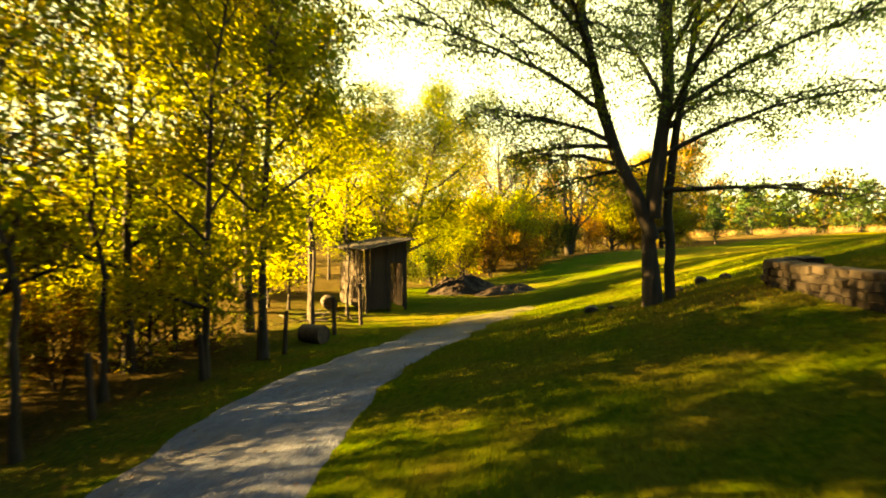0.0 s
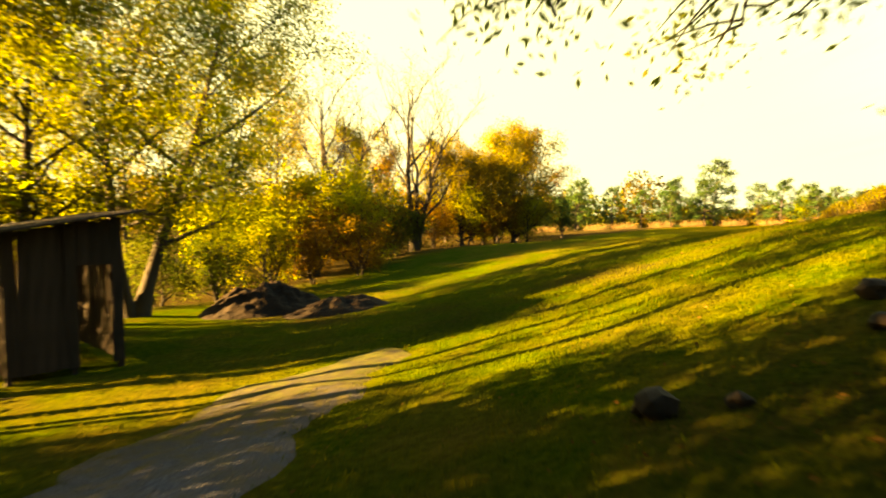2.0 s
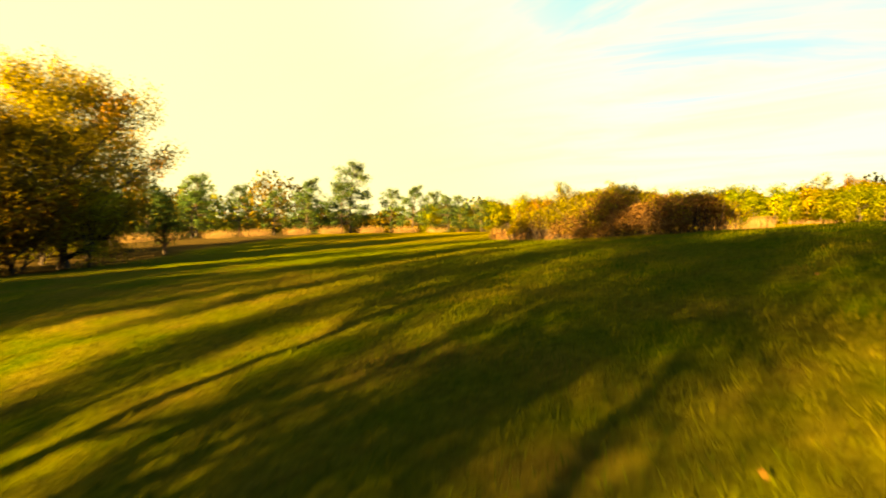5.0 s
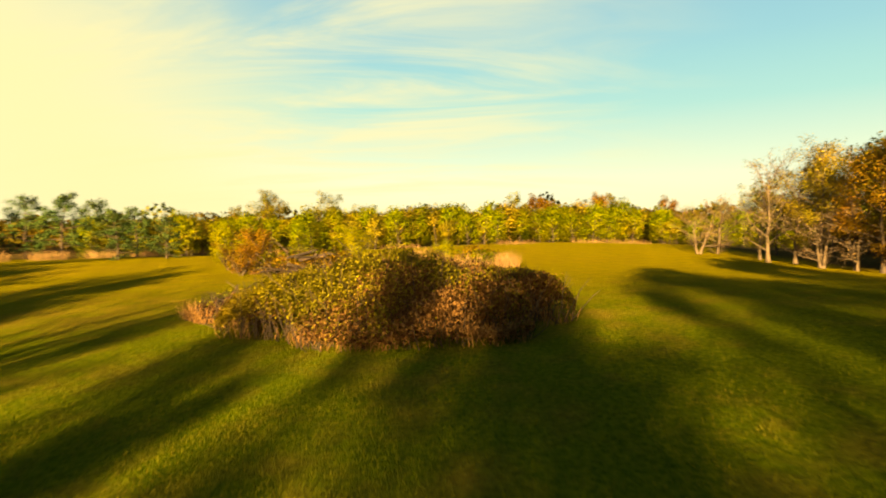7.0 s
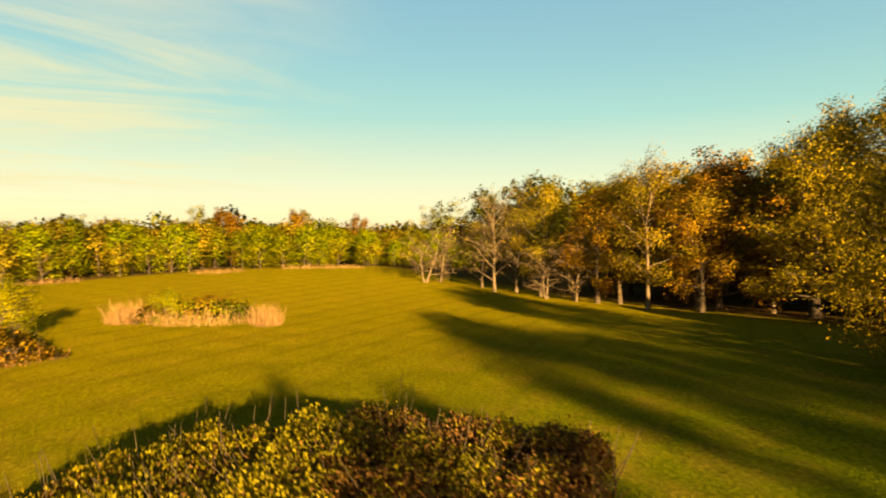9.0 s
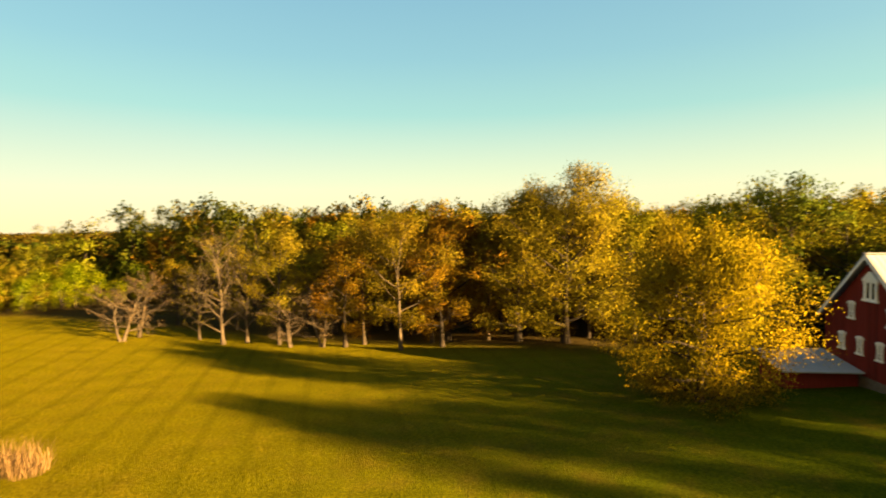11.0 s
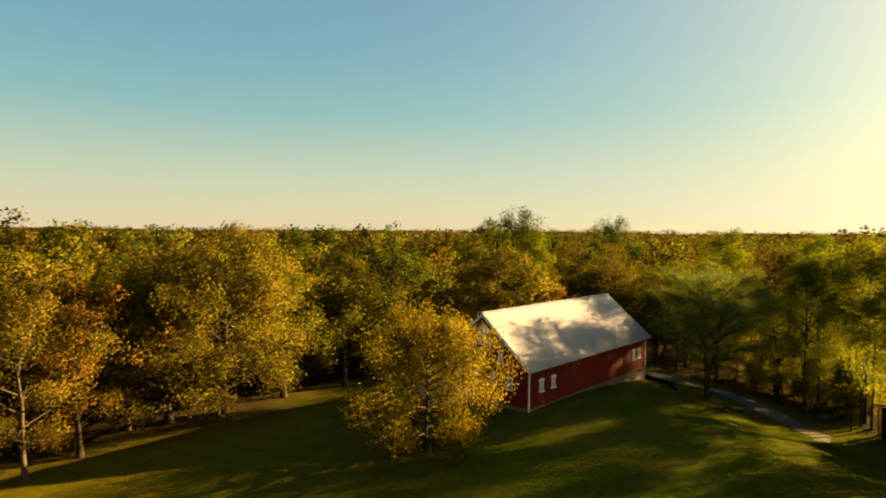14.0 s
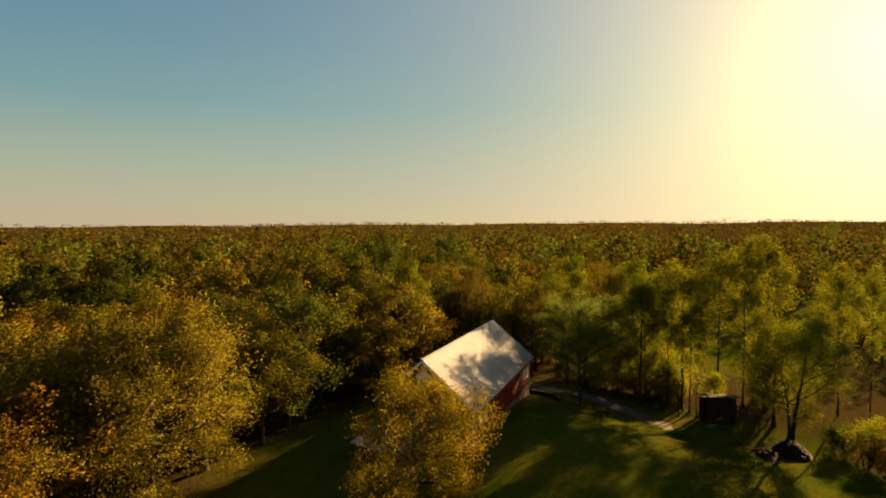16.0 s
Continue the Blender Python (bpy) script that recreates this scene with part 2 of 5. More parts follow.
def gravel_material():
    m, n, l, b = material("gravel")
    v = n.new("ShaderNodeTexVoronoi"); v.inputs["Scale"].default_value = 38
    tc = n.new("ShaderNodeTexCoord"); l.new(tc.outputs["Object"], v.inputs["Vector"])
    big, mid = noise_node(n, l, 0.5, 4), noise_node(n, l, 4.0, 6)
    r = ramp_node(n, [(0.0, (0.026, 0.033, 0.058)), (0.5, (0.046, 0.056, 0.092)), (1.0, (0.078, 0.090, 0.138))])
    l.new(v.outputs["Color"], r.inputs[0])
    dirt = ramp_node(n, [(0.45, (0, 0, 0)), (0.75, (1, 1, 1))])
    l.new(big.outputs["Fac"], dirt.inputs[0])
    col = mix_node(n, l, dirt.outputs[0], r.outputs[0], (0.048, 0.044, 0.048))
    d2 = ramp_node(n, [(0.35, (0.75, 0.75, 0.75)), (0.65, (1.1, 1.1, 1.1))]); l.new(mid.outputs["Fac"], d2.inputs[0])
    col = mix_node(n, l, 1.0, col, d2.outputs[0], "MULTIPLY")
    # towards its far end the gravel gives way to worn earth, straw and grass in patches
    sp = n.new("ShaderNodeSeparateXYZ"); l.new(tc.outputs["Object"], sp.inputs[0])
    wob = n.new("ShaderNodeMath"); wob.operation = "MULTIPLY_ADD"; wob.inputs[1].default_value = 9.0; wob.inputs[2].default_value = -4.5
    l.new(mid.outputs["Fac"], wob.inputs[0])
    ad = n.new("ShaderNodeMath"); l.new(sp.outputs["Y"], ad.inputs[0]); l.new(wob.outputs[0], ad.inputs[1])
    tuft = noise_node(n, l, 9.0, 8, rough=0.7)
    earth = ramp_node(n, [(0.3, (0.012, 0.010, 0.007)), (0.5, (0.030, 0.024, 0.012)), (0.7, (0.060, 0.046, 0.018))]); l.new(mid.outputs["Fac"], earth.inputs[0])
    sward = ramp_node(n, [(0.3, (0.013, 0.021, 0.003)), (0.5, (0.033, 0.036, 0.005)), (0.7, (0.068, 0.056, 0.010))]); l.new(tuft.outputs["Fac"], sward.inputs[0])
    for lo, hi, tone in ((15.0, 19.0, earth), (18.6, 20.6, sward)):
        er = n.new("ShaderNodeMapRange"); er.inputs["From Min"].default_value, er.inputs["From Max"].default_value = lo, hi
        l.new(ad.outputs[0], er.inputs["Value"])
        col = mix_node(n, l, er.outputs[0], col, tone.outputs[0])
    l.new(col, b.inputs["Base Color"])
    b.inputs["Roughness"].default_value = 0.95
    bump_node(n, l, v.outputs["Distance"], 0.8, 0.02, b)
    return m


def metal_roof_material():
    m, n, l, b = material("galvanised_roofing")
    a, c = noise_node(n, l, 0.6, 5), noise_node(n, l, 7.0, 6)
    r = ramp_node(n, [(0.3, (0.185, 0.20, 0.23)), (0.7, (0.255, 0.27, 0.30))])
    l.new(a.outputs["Fac"], r.inputs[0])
    r2 = ramp_node(n, [(0.62, (1, 1, 1)), (0.8, (0.78, 0.72, 0.66))]); l.new(c.outputs["Fac"], r2.inputs[0])
    col = mix_node(n, l, 1.0, r.outputs[0], r2.outputs[0], "MULTIPLY")
    l.new(col, b.inputs["Base Color"])
    b.inputs["Metallic"].default_value, b.inputs["Roughness"].default_value = 0.0, 0.9
    b.inputs["Specular IOR Level"].default_value = 0.2
    return m


def plain_material(name, colour, rough=0.7, metal=0.0, scale=5.0, vary=0.25):
    m, n, l, b = material(name)
    a = noise_node(n, l, scale, 6)
    r = ramp_node(n, [(0.3, tuple(v * (1 - vary) for v in colour)), (0.7, tuple(min(1, v * (1 + vary)) for v in colour))])
    l.new(a.outputs["Fac"], r.inputs[0])
    l.new(r.outputs[0], b.inputs["Base Color"])
    b.inputs["Roughness"].default_value, b.inputs["Metallic"].default_value = rough, metal
    bump_node(n, l, a.outputs["Fac"], 0.2, 0.01, b)
    return m


GOLD = leaf_material("golden_leaves", [(0.058, 0.062, 0.008), (0.112, 0.100, 0.011), (0.168, 0.134, 0.014), (0.182, 0.114, 0.014)], 0.3)
SUNLEAF = leaf_material("backlit_yellow_leaves", [(0.070, 0.115, 0.006), (0.165, 0.195, 0.010), (0.280, 0.265, 0.016), (0.370, 0.300, 0.018)], 0.6)
MAPLE = leaf_material("maple_leaves", [(0.068, 0.072, 0.006), (0.132, 0.114, 0.009), (0.200, 0.152, 0.012), (0.215, 0.142, 0.012)], 0.3)
LIME = leaf_material("yellow_green_leaves", [(0.045, 0.078, 0.005), (0.105, 0.140, 0.008), (0.190, 0.195, 0.013), (0.260, 0.225, 0.015)], 0.42)
GREEN = leaf_material("green_leaves", [(0.018, 0.038, 0.005), (0.040, 0.064, 0.008), (0.074, 0.084, 0.011), (0.125, 0.112, 0.013)], 0.3)
RUST = leaf_material("rust_leaves", [(0.055, 0.043, 0.006), (0.110, 0.074, 0.008), (0.150, 0.082, 0.010), (0.135, 0.056, 0.011)], 0.26)
OLIVE = leaf_material("olive_leaves", [(0.040, 0.052, 0.006), (0.082, 0.092, 0.008), (0.128, 0.122, 0.011), (0.150, 0.112, 0.012)], 0.24)
FAROLIVE = leaf_material("distant_leaves", [(0.018, 0.022, 0.004), (0.045, 0.042, 0.006), (0.080, 0.058, 0.008), (0.085, 0.045, 0.008)], 0.3)
BLUEGREEN = leaf_material("dark_green_leaves", [(0.045, 0.085, 0.014), (0.085, 0.130, 0.018), (0.135, 0.160, 0.018), (0.185, 0.175, 0.018)], 0.52)
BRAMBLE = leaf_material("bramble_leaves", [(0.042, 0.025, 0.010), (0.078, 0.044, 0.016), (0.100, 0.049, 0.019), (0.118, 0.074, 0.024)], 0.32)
NEEDLE = leaf_material("pine_needles", [(0.015, 0.04, 0.012), (0.035, 0.065, 0.018), (0.07, 0.09, 0.02)], 0.2)
STRAW = leaf_material("dry_grass", [(0.09, 0.058, 0.024), (0.16, 0.108, 0.05), (0.23, 0.165, 0.085)], 0.35)
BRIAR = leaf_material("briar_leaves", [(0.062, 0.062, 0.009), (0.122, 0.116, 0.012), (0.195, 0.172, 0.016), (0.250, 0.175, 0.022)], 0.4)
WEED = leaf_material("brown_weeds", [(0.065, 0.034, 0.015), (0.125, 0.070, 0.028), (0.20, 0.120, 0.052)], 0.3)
BLADE = leaf_material("grass_blades", [(0.018, 0.036, 0.004), (0.038, 0.052, 0.005), (0.062, 0.062, 0.007), (0.090, 0.070, 0.012)], 0.45)
BARK = bark_material("grey_brown_bark", (0.011, 0.009, 0.007), (0.034, 0.027, 0.020))
PALE = bark_material("pale_bark", (0.026, 0.020, 0.014), (0.070, 0.055, 0.038))
LOUVRE = plain_material("faded_white_louvres", (0.50, 0.48, 0.45), 0.7, 0, 9, 0.15)
GRASS, GRAVEL = ground_material(), gravel_material()
RED = board_material("red_barn_boards", (0.10, 0.012, 0.009), (0.19, 0.022, 0.015), 0.75)
GREYWOOD = board_material("weathered_boards", (0.013, 0.009, 0.007), (0.042, 0.031, 0.024), 0.9)
TARRED = plain_material("tarred_boards", (0.022, 0.018, 0.016), 0.9, 0, 9, 0.45)
WHITE = plain_material("white_paint", (0.72, 0.70, 0.66), 0.6, 0, 6, 0.08)
ROOFING = metal_roof_material()
STONE = stone_material("field_stone", (0.010, 0.0075, 0.0055), (0.030, 0.022, 0.015))
PALESTONE = stone_material("pale_mortared_stone", (0.11, 0.088, 0.068), (0.22, 0.18, 0.14))
SOIL = stone_material("bare_soil", (0.006, 0.003, 0.0016), (0.020, 0.0095, 0.0045), 5.0, 0.12)
GLASS = plain_material("dark_window_glass", (0.02, 0.022, 0.025), 0.12, 0, 2, 0.2)
GLASS.node_tree.nodes["Principled BSDF"].inputs["Specular IOR Level"].default_value = 0.5


# ---- mesh helpers ----
def mesh_of(name, verts, faces, mat, smooth=False):
    """A mesh from arrays of vertices and of faces with one number of corners."""
    verts, faces = np.asarray(verts, np.float32).reshape(-1, 3), np.asarray(faces, np.int32)
    me = bpy.data.meshes.new(name)
    k = faces.shape[1]
    me.vertices.add(len(verts)); me.vertices.foreach_set("co", verts.ravel())
    me.loops.add(faces.size); me.loops.foreach_set("vertex_index", faces.ravel())
    me.polygons.add(len(faces)); me.polygons.foreach_set("loop_start", np.arange(0, faces.size, k, dtype=np.int32))
    me.materials.append(mat)
    me.update(calc_edges=True)
    if smooth:
        me.polygons.foreach_set("use_smooth", np.ones(len(faces), bool))
    me.validate()
    return me


def part(name, data, parent=None, label=""):
    ob = new(name, data)
    if parent:
        ob.parent = parent
    return tagged(ob, label)


def bm_part(name, bm, mat, parent=None, label="", smooth=False):
    me = bpy.data.meshes.new(name)
    bm.normal_update()
    bm.to_mesh(me)
    bm.free()
    me.materials.append(mat)
    if smooth:
        me.polygons.foreach_set("use_smooth", np.ones(len(me.polygons), bool))
    return part(name, me, parent, label)


def empty(name, m, label, category, group="", kind=""):
    ob = new(name)
    ob.empty_display_size = 0.3
    ob.matrix_basis = m
    return tagged(ob, label, category, group, kind)


def box(bm, x0, x1, y0, y1, z0, z1, bevel=0.0):
    m = Matrix.Translation(((x0 + x1) / 2, (y0 + y1) / 2, (z0 + z1) / 2)) @ Matrix.Diagonal((x1 - x0, y1 - y0, z1 - z0, 1))
    made = bmesh.ops.create_cube(bm, size=1, matrix=m)
    if bevel:
        edges = list({e for v in made["verts"] for e in v.link_edges})
        bmesh.ops.bevel(bm, geom=edges, offset=bevel, segments=1, affect="EDGES")


def tubes(branches, sides=(7, 4, 3, 3)):
    """Tapered tubes round polylines; branches: (points, radii, level)."""
    V, F, base = [], [], 0
    for pts, rad, level in branches:
        k = sides[min(level, len(sides) - 1)]
        pts, rad = np.asarray(pts), np.asarray(rad)
        tan = np.gradient(pts, axis=0)
        tan /= np.linalg.norm(tan, axis=1)[:, None] + 1e-9
        ref = np.where(np.abs(tan[:, 2:3]) > 0.9, [[1.0, 0, 0]], [[0, 0, 1.0]])
        u = np.cross(tan, ref); u /= np.linalg.norm(u, axis=1)[:, None] + 1e-9
        w = np.cross(tan, u)
        a = np.linspace(0, 2 * np.pi, k, endpoint=False)
        ring = pts[:, None] + rad[:, None, None] * (np.cos(a)[None, :, None] * u[:, None] + np.sin(a)[None, :, None] * w[:, None])
        V.append(ring.reshape(-1, 3))
        i, j = np.meshgrid(np.arange(len(pts) - 1), np.arange(k), indexing="ij")
        q = np.stack([i * k + j, i * k + (j + 1) % k, (i + 1) * k + (j + 1) % k, (i + 1) * k + j], -1).reshape(-1, 4)
        F.append(q + base)
        base += len(pts) * k
    return np.concatenate(V), np.concatenate(F)


def round_normals(me, normals):
    """Leaves shaded as a mass: normals that point out of the crown."""
    nv = np.asarray(normals, np.float32)
    nv /= np.linalg.norm(nv, axis=1)[:, None] + 1e-6
    me.polygons.foreach_set("use_smooth", np.ones(len(me.polygons), bool))
    me.normals_split_custom_set_from_vertices(nv)
    return me


def leaf_quads(rng, centres, size, aspect=0.55, spread=0.35, flat=0.0):
    """A pointed leaf at each centre, turned at random."""
    n = len(centres)
    d = rng.normal(size=(n, 3)); d[:, 2] -= 0.3
    d[:, 2] *= 1 - flat
    d /= np.linalg.norm(d, axis=1)[:, None]
    s = np.cross(d, rng.normal(size=(n, 3)))
    s /= np.linalg.norm(s, axis=1)[:, None] + 1e-9
    ln = size * rng.uniform(1 - spread, 1 + spread, (n, 1))
    c = np.asarray(centres)
    v = np.stack([c - d * ln * 0.5, c + s * ln * aspect * 0.5, c + d * ln * 0.5, c - s * ln * aspect * 0.5], 1)
    return v.reshape(-1, 3), np.arange(4 * n).reshape(n, 4)


def leaf_tris(rng, centres, size, aspect=0.62, spread=0.35):
    """Small pointed leaves of three corners each."""
    n = len(centres)
    d = rng.normal(size=(n, 3)); d[:, 2] -= 0.3
    d /= np.linalg.norm(d, axis=1)[:, None]
    s = np.cross(d, rng.normal(size=(n, 3)))
    s /= np.linalg.norm(s, axis=1)[:, None] + 1e-9
    ln = size * rng.uniform(1 - spread, 1 + spread, (n, 1))
    c = np.asarray(centres)
    v = np.stack([c - d * ln * 0.35 - s * ln * aspect * 0.5, c - d * ln * 0.35 + s * ln * aspect * 0.5, c + d * ln * 0.65], 1)
    return v.reshape(-1, 3), np.arange(3 * n).reshape(n, 3)


# ---- ground ----
BUMPS = [
    (-8, 5, 6, -0.12),
    (-8, 16, 6, -0.83),
    (-8, 26, 8, 1.68),
    (-3, 12, 5, 0.44),
    (2, 6, 5, 0.21),
    (4, 14, 5, -0.47),
    (10, 10, 7, 1.09),
    (13, 20, 7, 0.71),
    (0, 30, 9, -1.56),
    (10, 38, 12, 0.85),
    (24, 12, 11, 1.89),
    (28, 30, 13, 0.37),
    (40, 18, 14, 0.76),
    (45, 40, 16, 0.82),
    (40, -5, 14, 0.98),
    (62, 15, 18, 0.23),
    (75, 45, 22, 1.07),
    (95, 15, 22, 2.23),
    (30, 65, 18, -0.03),
    (65, 85, 22, 1.23),
    (-40, 25, 35, -2.37),
    (60, -50, 35, 0.23),
    (0, -30, 20, 0.55),
    (20, 0, 7, 0.60),
    (30, 6, 6, -0.92),
    (6, 9, 4, 0.59),
    (2, 18, 5, -0.09),
]


def land(x, y):
    """Height of the ground: a gentle rise in the middle of the meadow, low woods to the west."""
    x, y = np.asarray(x, float), np.asarray(y, float)
    z = np.full(np.broadcast(x, y).shape, 0.4)
    for cx, cy, s, a in BUMPS:
        z = z + a * np.exp(-((x - cx) ** 2 + (y - cy) ** 2) / (2 * s * s))
    z = z + 0.03 * np.sin(1.7 * x + 0.6 * y) * np.sin(1.1 * y - 0.4 * x) + 0.015 * np.sin(4.1 * x + 1.3) * np.sin(3.7 * y)
    far = np.hypot(x - 40, y - 20)
    return z + np.clip((far - 500) / 2000, 0, 1) * (9 + 9 * np.sin(x / 310 + 1) * np.sin(y / 270 + 2))


def woods(x, y):
    """1 inside the woods, 0 on the meadow and in the yard."""
    x, y = np.asarray(x, float), np.asarray(y, float)
    def s(v, w=1.5):
        return 1 / (1 + np.exp(-np.clip(v / w, -30, 30)))
    west = s(-6.3 + 0.07 * np.clip(y, 0, 60) - x) * s(x + 27)
    south = np.maximum(s(1.5 - y + 0.05 * (x - 50)) * s(x - 36), s(-5 - y) * s(x - 2.5)) * s(x + 70)
    south = np.maximum(south, s(-9 - y) * s(-6.5 - x))
    north = s(y - 41 - 0.85 * np.clip(x - 8, -10, 25) - 0.55 * np.clip(x - 30, 0, 200), 1.0)
    east = s(x - 92 + 0.25 * (y - 20))
    return np.clip(np.maximum(np.maximum(west, south), np.maximum(north, east)), 0, 1)


def worn(x, y):
    """Bare and leaf-strewn spots of the grass: where the track runs out, under the twin tree, on the slope."""
    return sum(a * np.exp(-((x - cx) ** 2 + (y - cy) ** 2) / (s * s)) for cx, cy, s, a in
               ((4.9, 21.6, 1.6, 0.55), (5.3, 24.6, 1.2, 0.5), (9.2, 21.3, 1.3, 0.45), (4.8, 13.2, 1.7, 0.75), (8.7, 23.4, 1.4, 0.42), (2.7, 26.4, 1.3, 0.6), (5.4, 9.4, 2.0, 0.55), (1.6, 29.2, 2.4, 0.6), (6.5, 31.8, 2.0, 0.4), (10.5, 30.9, 2.0, 0.4), (11.5, 24.8, 1.1, 0.45), (8.3, 23.0, 0.9, 0.3), (9.2, 22.2, 0.7, 0.28), (14, 27.5, 1.4, 0.35)))


def axis(lo, hi, step, reach):
    mid = np.arange(lo, hi + step / 2, step)
    out = step * np.cumsum(1.22 ** np.arange(1, 40))
    out = out[out < reach]
    return np.concatenate([lo - out[::-1], mid, hi + out])


def make_ground():
    xs, ys = axis(-30, 105, 0.6, 4000), axis(-35, 95, 0.6, 4000)
    X, Y = np.meshgrid(xs, ys, indexing="ij")
    V = np.stack([X, Y, land(X, Y)], -1).reshape(-1, 3)
    i, j = np.meshgrid(np.arange(len(xs) - 1), np.arange(len(ys) - 1), indexing="ij")
    k = len(ys)
    F = np.stack([i * k + j, (i + 1) * k + j, (i + 1) * k + j + 1, i * k + j + 1], -1).reshape(-1, 4)
    me = mesh_of("ground", V, F, GRASS, True)
    at = me.attributes.new("litter", "FLOAT", "POINT")
    at.data.foreach_set("value", np.maximum(woods(V[:, 0], V[:, 1]), worn(V[:, 0], V[:, 1])).astype(np.float32))
    # share of the drier, sunlit golden tone, growing with x
    at = me.attributes.new("dry", "FLOAT", "POINT")
    at.data.foreach_set("value", (0.8 / (1 + np.exp(-np.clip((V[:, 0] - 41) / 5, -30, 30)))).astype(np.float32))
    tagged(part("ground", me), "mown green meadow with dry patches, rising to a low crest", "meadow", kind="structure")


make_ground()
TRACK = [(-2.2, -26, 2.8), (-2.7, -8, 2.8), (-2.8, 2, 2.9), (-2.7, 5.5, 2.9), (-2.6, 8, 3.1), (-2.35, 10, 3.1), (-1.8, 12, 3.05), (-1.05, 14, 3.0), (-0.25, 16, 2.8), (0.7, 17.8, 2.6), (1.5, 19.0, 2.2), (2.2, 19.9, 1.6), (2.9, 20.6, 0.9), (3.4, 21.0, 0.3)]


def along(points, step, dims=2):
    """Points of a smooth line through the given ones, every step metres."""
    P = np.array(points, float)
    d = np.concatenate([[0], np.cumsum(np.linalg.norm(np.diff(P[:, :dims], axis=0), axis=1))])
    t = np.arange(0, d[-1], step)
    Q = np.stack([np.interp(t, d, P[:, k]) for k in range(P.shape[1])], 1)
    w = np.ones(9) / 9
    S = np.stack([np.convolve(np.pad(Q[:, k], 4, "edge"), w, "valid") for k in range(P.shape[1])], 1)
    return S


def make_track():
    rng = np.random.default_rng(3)
    C = along(TRACK, 0.25)
    tan = np.gradient(C[:, :2], axis=0); tan /= np.linalg.norm(tan, axis=1)[:, None]
    nor = np.stack([-tan[:, 1], tan[:, 0]], 1)
    rag = [np.convolve(rng.normal(0, 0.16, len(C) + 4), np.ones(5) / 3, "valid") for _ in range(2)]
    cols, V = 11, []
    for j in range(cols):
        u = j / (cols - 1)
        wear = 0.5 + 1.6 * np.clip((C[:, 1] - 14) / 5, 0, 1)
        off = (u - 0.5) * C[:, 2] + ((1 - u) * rag[0] + u * rag[1]) * wear
        p = C[:, :2] + nor * off[:, None]
        crown = 0.035 * np.cos((u - 0.5) * math.pi) + 0.012
        V.append(np.column_stack([p, land(p[:, 0], p[:, 1]) + (crown if 0 < j < cols - 1 else -0.01)]))
    V = np.stack(V, 1).reshape(-1, 3)
    i, j = np.meshgrid(np.arange(len(C) - 1), np.arange(cols - 1), indexing="ij")
    F = np.stack([i * cols + j, i * cols + j + 1, (i + 1) * cols + j + 1, (i + 1) * cols + j], -1).reshape(-1, 4)
    me = mesh_of("gravel_track", V, F, GRAVEL, True)
    tagged(part("road", me), "grey gravel farm track fading into the grass", "track", kind="structure")


make_track()


